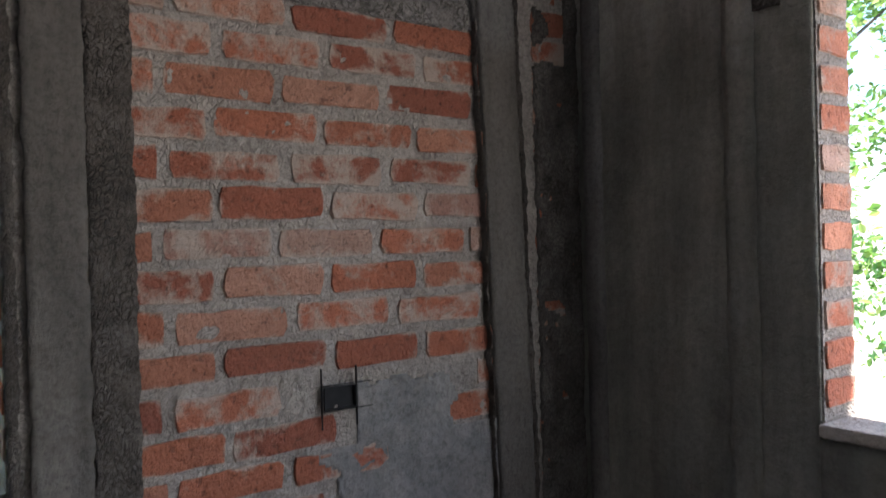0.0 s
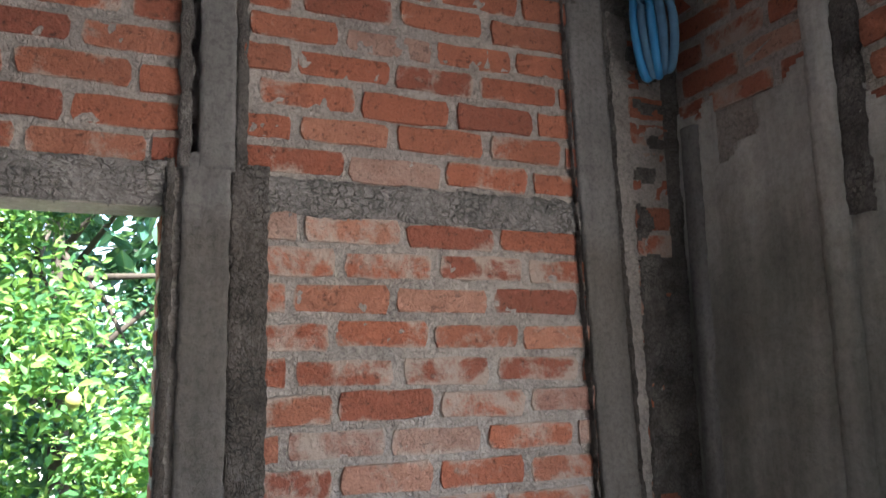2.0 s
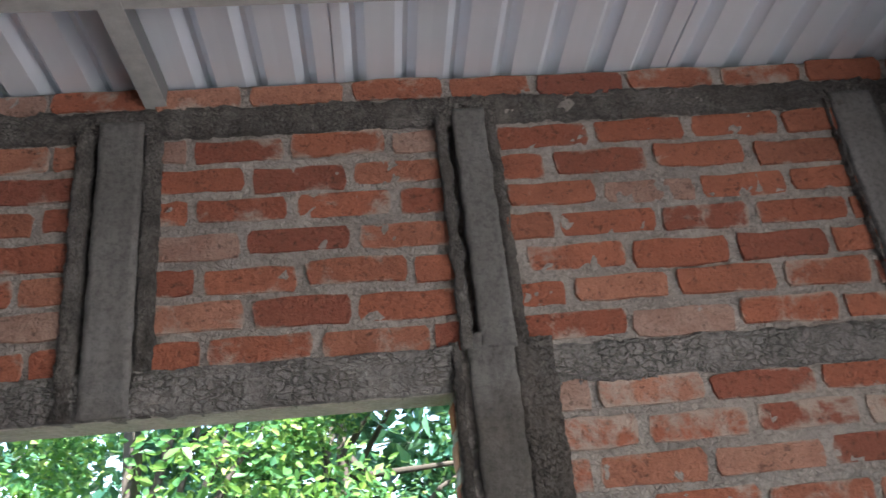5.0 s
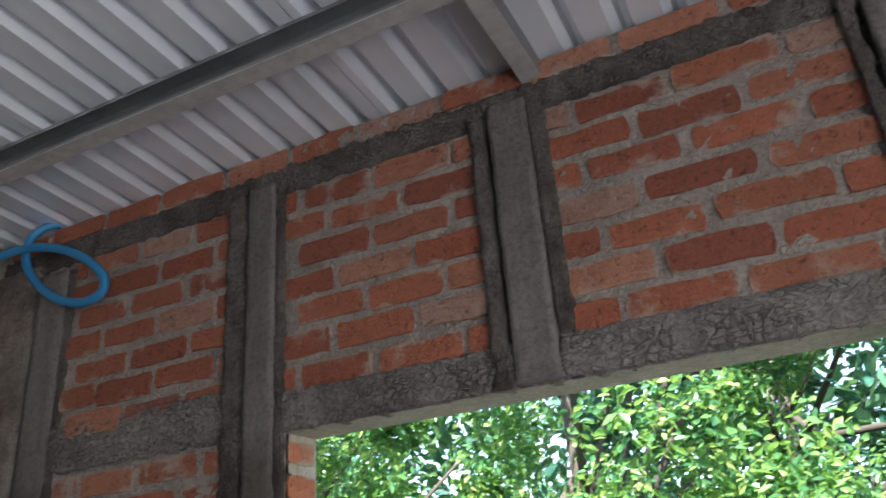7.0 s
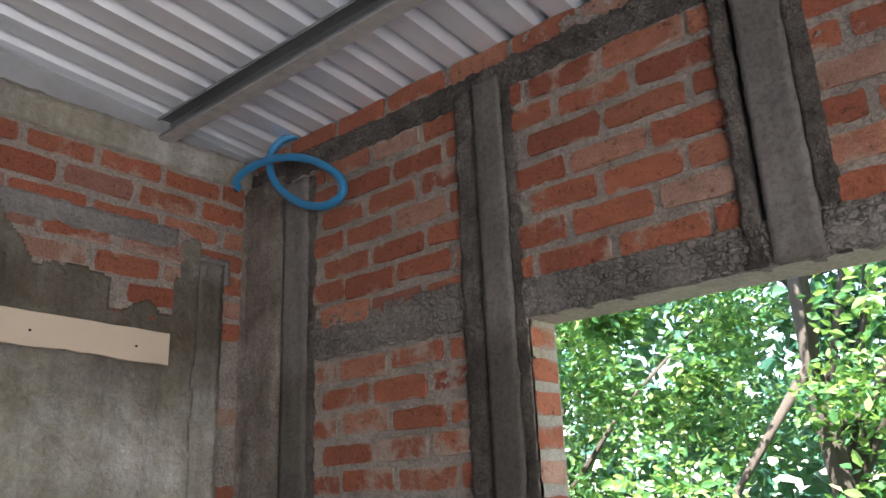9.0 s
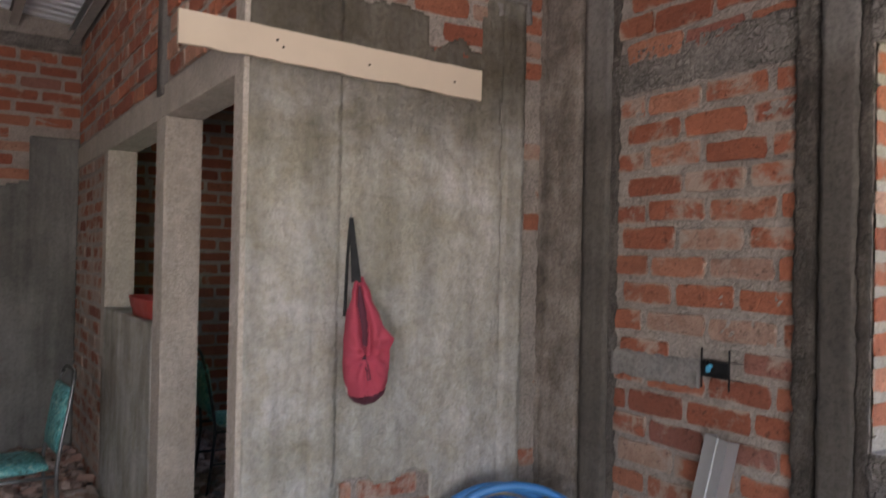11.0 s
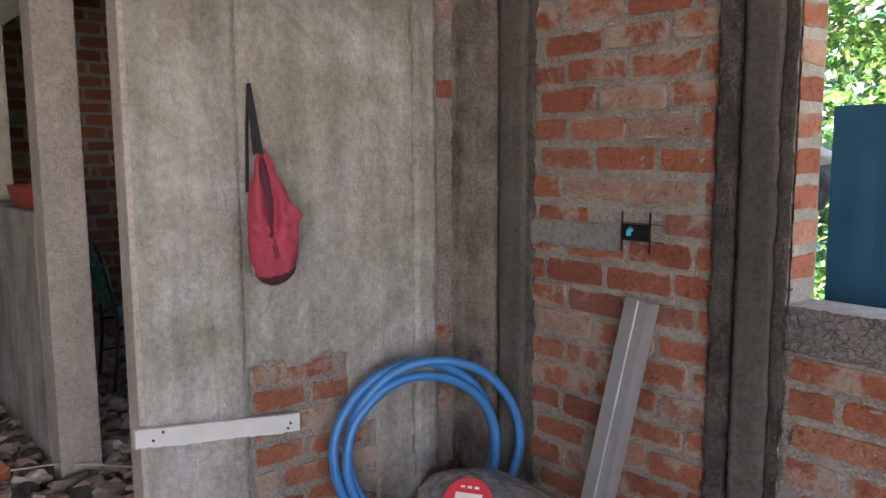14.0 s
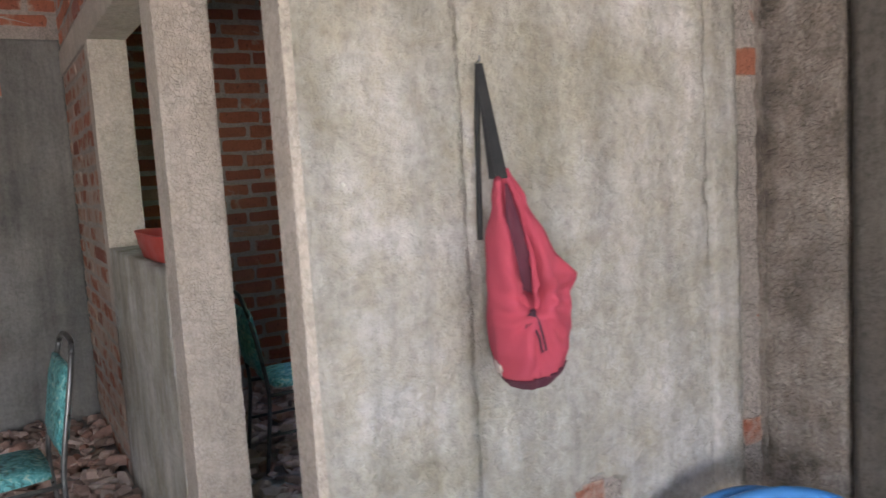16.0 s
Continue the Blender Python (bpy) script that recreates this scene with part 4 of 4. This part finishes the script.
    part("hook", tube([(-0.08, -0.068, 1.645), (0.03, -0.068, 1.645), (0.034, -0.068, 1.655)], 0.003, 6), DARK_STEEL, e)
    # cord
    part("cord", tube([(0.185, 0.0, 1.15), (0.19, 0.014, 1.13), (0.192, 0.022, 1.10), (0.19, 0.028, 1.075), (0.187, 0.018, 1.07), (0.19, 0.012, 1.10), (0.186, -0.004, 1.13), (0.184, -0.02, 1.12), (0.183, -0.014, 1.14), (0.186, 0.0, 1.15)], 0.0032, 6), CORD, e)
    bm = bmesh.new()
    bmesh.ops.create_icosphere(bm, subdivisions=1, radius=0.01, matrix=pose(0.186, 0.0, 1.148))
    part("knot", bm, CORD, e)
    return e


hanging_bag()


# ---- hoses ----
def ring(cx, cy, cz, rx, rz, yaw, n=64, lean=0.0, wob=0.01, seed=0.0, a0=0.0, a1=360.0, drift=0.0):
    pts = []
    for i in range(n + 1):
        a = radians(a0 + (a1 - a0) * i / n)
        k = 1 + wob * noise.noise(Vector((math.cos(a) * 1.5 + seed, math.sin(a) * 1.5, seed)))
        s, z = rx * k * math.cos(a), rz * k * math.sin(a)
        off = lean * z + drift * i / n
        pts.append((cx + s * math.cos(radians(yaw)) - off * math.sin(radians(yaw)), cy + s * math.sin(radians(yaw)) + off * math.cos(radians(yaw)), cz + z))
    return pts


coil = group("hose_coil", "coil of thick blue hose leaning in the corner on the floor", "hose", at=(0, 0, 0))
for k, (dx, dy, dz, r1, r2) in enumerate(((-2.45, 1.655, 0.442, 0.30, 0.295), (-2.42, 1.662, 0.425, 0.278, 0.275))):
    part("loop", tube(ring(dx, dy, dz, r1, r2, 72, 72, 0.10, 0.02, k * 3.0, 0, 360)[:-1], 0.0175, 12, True), HOSE, coil, smooth=True)
part("loop", tube(ring(-2.40, 1.70, 0.45, 0.31, 0.305, 66, 72, 0.05, 0.02, 9.0)[:-1], 0.0165, 12, True), HOSE, coil, smooth=True)

hose_w = group("conduit_loop", "blue flexible conduit coming out of the corner in a loop", "conduit")
pts = [(-2.63, 1.93, 2.91), (-2.60, 1.90, 2.925), (-2.52, 1.90, 2.95), (-2.40, 1.91, 2.953), (-2.27, 1.92, 2.925), (-2.15, 1.93, 2.87), (-2.06, 1.94, 2.80), (-2.025, 1.945, 2.745), (-2.05, 1.95, 2.71),
       (-2.13, 1.95, 2.70), (-2.24, 1.95, 2.735), (-2.34, 1.95, 2.80), (-2.42, 1.95, 2.88), (-2.455, 1.95, 2.96), (-2.45, 1.96, 3.03), (-2.41, 1.99, 3.075), (-2.38, 2.02, 3.085)]


def smooth_path(p, n=6):
    """Catmull-Rom through the points."""
    p = [Vector(q) for q in p]
    out = []
    for i in range(len(p) - 1):
        a, b, c, d = p[max(0, i - 1)], p[i], p[i + 1], p[min(len(p) - 1, i + 2)]
        for k in range(n):
            t = k / n
            out.append(0.5 * (2 * b + (c - a) * t + (2 * a - 5 * b + 4 * c - d) * t * t + (3 * b - a - 3 * c + d) * t ** 3))
    out.append(p[-1])
    return out


pts = [(x + 0.012, y, z - 0.022) for x, y, z in pts]
part("pipe", tube(smooth_path(pts), 0.0155, 12), CONDUIT, hose_w, smooth=True)
part("open_end", tube([(-2.625, 1.926, 2.883), (-2.62, 1.93, 2.888)], 0.0165, 12), CONDUIT, hose_w)
# Black plug stands in for the shade inside the pipe.
part("bore_shade", tube([(-2.629, 1.923, 2.879), (-2.6265, 1.925, 2.882)], 0.0115, 10), BLACK, hose_w)

hose_e = group("conduit_coil", "dusty blue conduit bundled in hanging loops in the corner", "conduit")
for k in range(5):
    w = 0.055 + 0.008 * k
    part("loop", tube(ring(1.665 + 0.013 * (k - 2), 1.955 - 0.012 * k, 2.79 + 0.006 * (k % 2), w * 0.9, 0.15 - 0.006 * k, 25 + 11 * k, 40, 0.05, 0.06, k * 2.2)[:-1], 0.014, 10, True),
         CONDUIT if k in (0, 2) else OLD_CONDUIT, hose_e, smooth=True)
part("open_end", tube([(1.745, 1.93, 2.935), (1.75, 1.895, 2.925)], 0.014, 10), CONDUIT, hose_e)
# Shade of the hollow end, added as a black disc.
part("bore_shade", tube([(1.75, 1.895, 2.925), (1.7503, 1.893, 2.9245)], 0.010, 10), BLACK, hose_e)


# ---- steel channel leaning on the wall ----
def leaning_channel():
    w, h = 0.092, 0.05
    top, foot = Vector((-1.767, 1.965, 1.03)), Vector((-1.855, 1.80, FLOOR + 0.012))
    d = (top - foot).normalized()
    s = Vector((1, -0.1, 0)) - d * Vector((1, -0.1, 0)).dot(d)
    s.normalize()
    nrm = s.cross(d).normalized()
    prof = [(0, 0), (0.41, 0.0), (0.43, -0.08), (0.57, -0.08), (0.59, 0), (1, 0), (1, 0.97), (0.95, 0.97), (0.95, 0.06), (0.05, 0.06), (0.05, 0.97), (0, 0.97)]
    k = len(prof)
    vs, n = [], 8
    for i in range(n + 1):
        p = foot + (top - foot) * i / n
        vs += [p + s * (a - 0.5) * w - nrm * (b - 0.0) * h for a, b in prof]
    fs = [(j * k + i, j * k + (i + 1) % k, (j + 1) * k + (i + 1) % k, (j + 1) * k + i) for j in range(n) for i in range(k)]
    fs += [tuple(range(k))[::-1], tuple(n * k + i for i in range(k))]
    ob = new("steel_channel", mesh_of("steel_channel", vs, fs, STEEL))
    return tagged(ob, "galvanised steel channel offcut leaning against the brick wall", "steel channel")


leaning_channel()


# ---- wrapped bundle with a red label ----
def bundle():
    c = Vector((-2.09, 1.66, FLOOR + 0.15))
    e = group("wrapped_bundle", "bulky bundle wrapped in clear plastic with a round red label", "plastic bundle")
    bm = bmesh.new()
    bmesh.ops.create_icosphere(bm, subdivisions=5, radius=1)
    for v in bm.verts:
        p = v.co.copy()
        q = Vector((math.copysign(abs(p.x) ** 0.7, p.x) * 0.235, math.copysign(abs(p.y) ** 0.8, p.y) * 0.17, math.copysign(abs(p.z) ** 0.6, p.z) * 0.165))
        k = 0.10 * noise.noise(p * 1.6) + 0.05 * abs(noise.noise(p * 4.3 + Vector((3, 1, 2)))) + 0.022 * abs(noise.noise(p * 11))
        v.co = c + q * (1 + k)
        v.co.z = max(FLOOR + 0.004, v.co.z)
    part("plastic_wrap", bm, WRAP, e, smooth=True)
    n = Vector((0.40, -0.62, 0.66)).normalized()
    o = c + Vector((0.045, -0.118, 0.128)) + n * 0.028
    m = Matrix.Translation(o) @ n.to_track_quat('Z', 'Y').to_matrix().to_4x4()
    bm = bmesh.new()
    bmesh.ops.create_cone(bm, segments=40, radius1=0.078, radius2=0.078, depth=0.004, cap_ends=True, matrix=m)
    lab = part("label", bm, LABEL_RED, e, "round red paper label")
    part("panel", box(-0.042, 0.042, -0.026, 0.03, 0.002, 0.004, 0, m), WHITE, lab, "blank white field")
    for k in range(3):
        part("print_bar", box(-0.05 + 0.03 * k, -0.03 + 0.03 * k, -0.056, -0.048, 0.002, 0.0032, 0, m), WHITE, lab)
        part("print_bar", box(-0.03 + 0.022 * k, -0.016 + 0.022 * k, 0.045, 0.052, 0.002, 0.0032, 0, m), WHITE, lab)
    return e


bundle()


# ---- red bowl on the hatch sill ----
def bowl():
    e = group("plastic_tray", "red plastic tray standing on the hatch sill", "tray")
    bm = bmesh.new()
    prof = [(0.0, 0.004), (0.78, 0.004), (0.86, 0.05), (0.90, 0.052), (1.0, 0.125), (1.04, 0.13), (1.04, 0.136), (0.97, 0.136), (0.83, 0.06), (0.75, 0.012), (0.0, 0.012)]
    n = 32
    rings = []
    for r, z in prof:
        rw = []
        for i in range(n):
            a = 2 * math.pi * i / n
            x = math.copysign(abs(math.cos(a)) ** 0.6, math.cos(a)) * 0.30 * r
            y = math.copysign(abs(math.sin(a)) ** 0.6, math.sin(a)) * 0.07 * r
            rw.append(bm.verts.new((-4.32 + x, 0.865 + y, SILL_P + z * 0.72)))
        rings.append(rw)
    for a, b in zip(rings, rings[1:]):
        for i in range(n):
            bm.faces.new((a[i], a[(i + 1) % n], b[(i + 1) % n], b[i]))
    part("tray_body", bm, RED_PLASTIC, e, smooth=True)
    return e


bowl()


# ---- chairs ----
def chair(at, yaw, tube_mat, label):
    e = group("padded_chair", label, "chair", "", "padded metal chairs")
    e.matrix_basis = pose(at[0], at[1], at[2], 0, 0, yaw) @ Matrix.Scale(0.9, 4)
    # seat towards -y, back at +y
    def cushion(name, x0, x1, y0, y1, z0, z1, tilt=0.0, pivot=(0, 0, 0)):
        bm = box(x0, x1, y0, y1, z0, z1)
        bmesh.ops.subdivide_edges(bm, edges=bm.edges[:], cuts=5, use_grid_fill=True)
        c = Vector(((x0 + x1) / 2, (y0 + y1) / 2, (z0 + z1) / 2))
        hx, hy, hz = (x1 - x0) / 2, (y1 - y0) / 2, (z1 - z0) / 2
        for v in bm.verts:
            p = v.co - c
            a, b, d = p.x / hx, p.y / hy, p.z / hz
            if hz < hy:
                s = (1 - 0.75 * max(abs(a), abs(b)) ** 6)
                v.co.z = c.z + p.z * s
                v.co.x, v.co.y = c.x + p.x * (1 - 0.06 * b * b), c.y + p.y * (1 - 0.05 * a * a)
            else:
                s = (1 - 0.7 * max(abs(a), abs(d)) ** 6)
                v.co.y = c.y + p.y * s
                v.co.x = c.x + p.x * (1 - 0.12 * max(0, d) ** 2)
        if tilt:
            bm.transform(Matrix.Translation(pivot) @ Matrix.Rotation(radians(tilt), 4, 'X') @ Matrix.Translation(-Vector(pivot)))
        return part(name, bm, FLORAL, e, "green and teal floral cushion", True)

    cushion("seat", -0.2, 0.2, -0.42, -0.02, 0.42, 0.49)
    cushion("backrest", -0.19, 0.19, -0.02, 0.035, 0.52, 0.86, -9, (0, 0, 0.45))
    for s in (-1, 1):
        part("back_leg", tube(smooth_path([(s * 0.19, 0.05, 0.0), (s * 0.19, 0.02, 0.25), (s * 0.19, 0.01, 0.45), (s * 0.185, 0.06, 0.75), (s * 0.15, 0.09, 0.90)], 5), 0.011, 8), tube_mat, e, smooth=True)
        part("front_leg", tube(smooth_path([(s * 0.19, -0.42, 0.0), (s * 0.185, -0.39, 0.25), (s * 0.18, -0.38, 0.42)], 4), 0.011, 8), tube_mat, e, smooth=True)
        part("side_rail", tube([(s * 0.185, -0.38, 0.41), (s * 0.19, 0.01, 0.41)], 0.010, 8), tube_mat, e, smooth=True)
        part("stretcher", tube([(s * 0.187, -0.40, 0.20), (s * 0.19, 0.02, 0.20)], 0.008, 8), tube_mat, e, smooth=True)
    part("top_rail", tube(smooth_path([(-0.15, 0.09, 0.90), (-0.11, 0.098, 0.935), (0, 0.1, 0.945), (0.11, 0.098, 0.935), (0.15, 0.09, 0.90)], 5), 0.011, 8), tube_mat, e, smooth=True)
    part("cross_rail", tube([(-0.185, -0.38, 0.41), (0.185, -0.38, 0.41)], 0.010, 8), tube_mat, e, smooth=True)
    return e


chair((-4.42, 0.43, FLOOR), 4, CHROME, "padded metal chair with teal floral cushions on the rubble floor")
chair((-4.97, 1.36, FLOOR), 178, CHAIR_STEEL, "dark padded metal chair with green floral cushion in the back room")


# ---- rubble on the floor ----
def rubble():
    r = random.Random(31)
    vs, fs = [], []
    for k in range(5200):
        x, y = r.uniform(XW + 0.05, -2.5), r.uniform(-1.6, 1.95)
        if YP - 0.03 < y < YP + PT + 0.03 and not DOOR0 < x < DOOR1:
            continue
        if x > XB - THICK - 0.03 and y > YP - 0.02:
            continue
        s = r.uniform(0.024, 0.062) * (1.3 if r.random() < 0.12 else 1)
        a, b, c = s * r.uniform(0.8, 1.5), s * r.uniform(0.5, 0.95), s * r.uniform(0.14, 0.34)
        m = pose(x, y, FLOOR + 0.005 + 0.028 * r.random() ** 2 + c * 0.5, r.gauss(0, 16), r.gauss(0, 16), r.uniform(0, 360))
        n = r.randint(5, 7)
        base = len(vs)
        angs = [2 * math.pi * (i + r.uniform(-0.3, 0.3)) / n for i in range(n)]
        rr = [r.uniform(0.7, 1.05) for _ in range(n)]
        for z, q in ((-1, 1.0), (0.35, 1.0), (1, 0.82)):
            for i in range(n):
                vs.append(m @ Vector((a * rr[i] * q * math.cos(angs[i]), b * rr[i] * q * math.sin(angs[i]), c * z)))
        fs.append(tuple(base + 2 * n + i for i in range(n)))
        for q in (0, n):
            fs += [(base + q + i, base + q + (i + 1) % n, base + q + n + (i + 1) % n, base + q + n + i) for i in range(n)]
    ob = new("rubble", mesh_of("rubble", vs, fs, RUBBLE))
    return tagged(ob, "loose broken brick and tile rubble covering the floor", "rubble", "", "stuff")


rubble()


def lump(name, at, size, material, label, category, seed, rough_amp=0.35, sub=3):
    bm = bmesh.new()
    bmesh.ops.create_icosphere(bm, subdivisions=sub, radius=1)
    for v in bm.verts:
        p = v.co.copy()
        k = 1 + rough_amp * noise.noise(p * 1.7 + Vector((seed, 0, 0))) + 0.15 * noise.noise(p * 5 + Vector((seed, 2, 0)))
        v.co = Vector((at[0] + p.x * size[0] * k, at[1] + p.y * size[1] * k, at[2] + p.z * size[2] * k))
    me = bpy.data.meshes.new(name)
    bm.to_mesh(me)
    bm.free()
    me.materials.append(material)
    return tagged(new(name, me), label, category)


r2 = random.Random(5)
piece = part("brick_piece", box(-0.055, 0.055, -0.045, 0.045, 0.0, 0.075, 0.008, pose(-3.86, 0.55, FLOOR + 0.03, 14, 24, 30)), TERRACOTTA, None)
tagged(piece, "broken orange brick piece on the rubble", "brick")
for k, (x, y, s) in enumerate(((-3.95, 0.62, 0.10), (-3.75, 0.55, 0.08), (-4.15, 0.66, 0.07), (-4.35, 0.62, 0.09), (-4.6, 0.64, 0.07), (-3.6, 0.72, 0.09))):
    lump("cement_clod", (x + 0.1, y + 0.08, FLOOR + 0.02), (s, s * 0.7, 0.035), ROUGH, "lump of dropped grey cement at the foot of the post", "cement lump", k * 5.0)
for k, (x, y, s, h) in enumerate(((-2.56, 1.18, 0.10, 0.05), (-2.52, 1.40, 0.07, 0.035), (-2.50, 1.62, 0.055, 0.05), (-2.58, 1.0, 0.07, 0.04), (-2.35, 1.9, 0.16, 0.09), (-2.52, 1.82, 0.14, 0.12))):
    lump("soil_clod", (x, y + 0.05, FLOOR + 0.01), (s, s, h), ROUGH if k < 4 else SOIL, "crumbled cement and soil at the foot of the wall", "soil clod", 40 + k * 3.0, 0.3, 4)
lump("paper_scrap", (-2.40, 1.52, FLOOR + 0.03), (0.05, 0.025, 0.025), WHITE, "crumpled white paper under the hose", "paper", 77.0, 0.5)
lump("plastic_scrap", (-4.75, 0.58, FLOOR + 0.05), (0.07, 0.05, 0.035), GREY_BOARD, "crumpled pale plastic scrap on the rubble", "plastic scrap", 81.0, 0.6)
lump("plastic_scrap", (-4.28, 0.30, FLOOR + 0.05), (0.09, 0.06, 0.03), WHITE, "crumpled white plastic bag under the chair", "plastic scrap", 85.0, 0.6)
cord = new("string")
me = part("strand", tube(smooth_path([(x - 0.12, y + 0.13, z + FLOOR) for x, y, z in ((-3.35, 0.95, 0.06), (-3.5, 0.80, 0.065), (-3.62, 0.66, 0.07), (-3.7, 0.52, 0.06), (-3.72, 0.38, 0.07), (-3.9, 0.22, 0.07), (-3.95, 0.05, 0.06), (-4.0, -0.2, 0.06))], 6), 0.004, 6), STRING, cord)
tagged(cord, "thin pale string lying across the rubble", "string")


# ---- garden outside ----
def leaves(name, count, place, size, material, seed, parent=None):
    """Folded leaves, joined: each has two blades along a midrib."""
    r = random.Random(seed)
    vs, fs = [], []
    for k in range(count):
        c = place(r)
        if c is None:
            continue
        s = size * r.uniform(0.6, 1.3)
        d = Vector((r.gauss(0, 1), r.gauss(0, 1), r.gauss(-0.25, 0.7))).normalized()
        n = Vector((r.gauss(0, 0.6), r.gauss(-0.35, 0.6), r.gauss(0.9, 0.5)))
        w = d.cross(n)
        if w.length < 0.01:
            continue
        w.normalize()
        n = w.cross(d).normalized()
        b = len(vs)
        c = Vector(c)
        vs += [c, c + d * s * 0.45 + w * s * 0.27 + n * s * 0.1, c + d * s * 0.8 + w * s * 0.17 + n * s * 0.05, c + d * s, c + d * s * 0.8 - w * s * 0.17 + n * s * 0.05, c + d * s * 0.45 - w * s * 0.27 + n * s * 0.1, c + d * s * 0.45]
        fs += [(b, b + 6, b + 2, b + 1), (b + 6, b + 3, b + 2), (b, b + 5, b + 4, b + 6), (b + 6, b + 4, b + 3)]
    return put(name, mesh_of(name, vs, fs, material), parent)


def tree(at, height, spread, count, seed, label, leaf=0.056, material=LEAF, clumps=60, low=0.5, fruit=0):
    r = random.Random(seed)
    e = group("lime_tree", label, "tree", at=(0, 0, 0), gname="trees in the garden")
    base = Vector((at[0], at[1], -0.02))
    top = base + Vector((r.uniform(-0.3, 0.3), r.uniform(-0.3, 0.3), height * 0.62))
    part("trunk", tube([base, base.lerp(top, 0.35) + Vector((0.06, 0.03, 0)), base.lerp(top, 0.7), top], [0.09, 0.075, 0.055, 0.03], 10), BARK, e, smooth=True)
    heads = []
    for k in range(clumps):
        a = r.uniform(0, 2 * math.pi)
        q = math.sqrt(r.random())
        z = low + (height - low) * r.random()
        f = math.sin(math.pi * min(1, 0.25 + 0.7 * (z - low) / (height - low))) ** 0.6
        heads.append((Vector((at[0] + spread * q * f * math.cos(a), at[1] + spread * q * f * 0.75 * math.sin(a), z)), r.uniform(0.18, 0.42)))
    for k in range(12):
        h = heads[k][0]
        s = base.lerp(top, r.uniform(0.35, 1.0))
        mid = s.lerp(h, 0.5) + Vector((0, 0, 0.15))
        part("limb", tube([s, mid, h], [0.03, 0.018, 0.006], 6), BARK, e, smooth=True)

    def place(rr):
        h, s = rr.choice(heads)
        d = Vector((rr.gauss(0, 1), rr.gauss(0, 1), rr.gauss(0, 0.8)))
        return h + d.normalized() * s * rr.random() ** 0.45

    leaves("crown", count, place, leaf, material, seed + 1, e)
    for k in range(fruit):
        h, s = r.choice(heads)
        bm = bmesh.new()
        bmesh.ops.create_icosphere(bm, subdivisions=2, radius=r.uniform(0.022, 0.03), matrix=Matrix.Translation(h + Vector((r.uniform(-0.6, 0.6), -0.95, r.uniform(-0.5, 0.3))) * s) @ Matrix.Diagonal((1, 1, 1.12, 1)))
        part("lime", bm, LIME, e, smooth=True)
    return e


tree((-1.2, 4.6), 4.6, 1.9, 36000, 41, "dense lime tree with small glossy leaves beside the window", clumps=75, fruit=26)
tree((0.9, 4.3), 4.2, 1.6, 34000, 42, "dense lime tree with small glossy leaves beside the window", clumps=70, fruit=20)
tree((-3.6, 5.4), 4.8, 1.9, 24000, 43, "leafy green tree behind the lime trees", 0.075, clumps=65)
tree((-0.2, 6.3), 5.2, 2.4, 18000, 44, "leafy green tree behind the lime trees", 0.085, FAR_LEAF, clumps=75)
tree((5.6, 3.6), 4.0, 1.7, 9000, 45, "leafy tree standing outside the east window", 0.08, clumps=60)
tree((8.5, -0.6), 3.6, 1.5, 7000, 46, "leafy tree standing outside the east window", 0.08, clumps=50)


def hedge_place(r):
    return (r.uniform(-11, 6), r.uniform(7.2, 8.6), r.uniform(-0.2, 1) * 8.4)


hedge = leaves("hedge", 52000, hedge_place, 0.22, FAR_LEAF, 60)
tagged(hedge, "dense green woodland edge behind the garden trees", "hedge", "", "stuff")
hedge2 = leaves("undergrowth", 9000, lambda r: (r.uniform(-6, 4), r.uniform(2.9, 6.5), 0.9 * r.random() ** 1.6), 0.08, FAR_LEAF, 61)
tagged(hedge2, "low weeds and shrubs on the ground outside the window", "undergrowth", "", "stuff")

# blue sheet and log outside the window
sheet_blue = group("metal_sheet", "dark blue painted metal sheet standing outside the window", "metal sheet")
vs, fs = [], []
for j in range(9):
    for i in range(41):
        x = -1.425 + 0.75 * i / 40
        vs.append((x, 2.42 + 0.0008 * math.sin(i * 1.2) + 0.01 * noise.noise(Vector((i * 0.2, j * 0.3, 0))), 1.60 * j / 8))
for j in range(8):
    for i in range(40):
        a = j * 41 + i
        fs.append((a, a + 1, a + 42, a + 41))
ob = put("painted_sheet", mesh_of("painted_sheet", vs, fs, BLUE_PANEL), sheet_blue)
md = ob.modifiers.new("thick", 'SOLIDIFY')
md.thickness = 0.004
log = group("log_post", "pale weathered log standing close outside the window", "log")
part("log_wood", tube([(-1.575, 2.58, 0.0), (-1.57, 2.58, 0.5), (-1.58, 2.58, 1.0), (-1.575, 2.58, 1.285)], [0.05, 0.047, 0.046, 0.044], 16), PALE_LOG, log, smooth=True)

# sack pulled over the top of the log
sack = group("plastic_sack", "grey and white plastic sack pulled over the log", "sack", at=(-1.56, 2.60, 1.285))
for nm, m, c, size, sd in (("sack_body", GREY_SACK, (0.0, 0.0, 0.075), (0.062, 0.055, 0.085), 91.0), ("sack_top", WHITE, (0.014, 0.002, 0.165), (0.045, 0.042, 0.032), 93.0)):
    bm = bmesh.new()
    bmesh.ops.create_icosphere(bm, subdivisions=4, radius=1)
    for v in bm.verts:
        p = v.co.copy()
        k = 1 + 0.22 * noise.noise(p * 1.8 + Vector((sd, 0, 0))) + 0.10 * abs(noise.noise(p * 5 + Vector((sd, 2, 0))))
        v.co = Vector((c[0] + p.x * size[0] * k, c[1] + p.y * size[1] * k, c[2] + p.z * size[2] * k))
    part(nm, bm, m, sack, smooth=True)
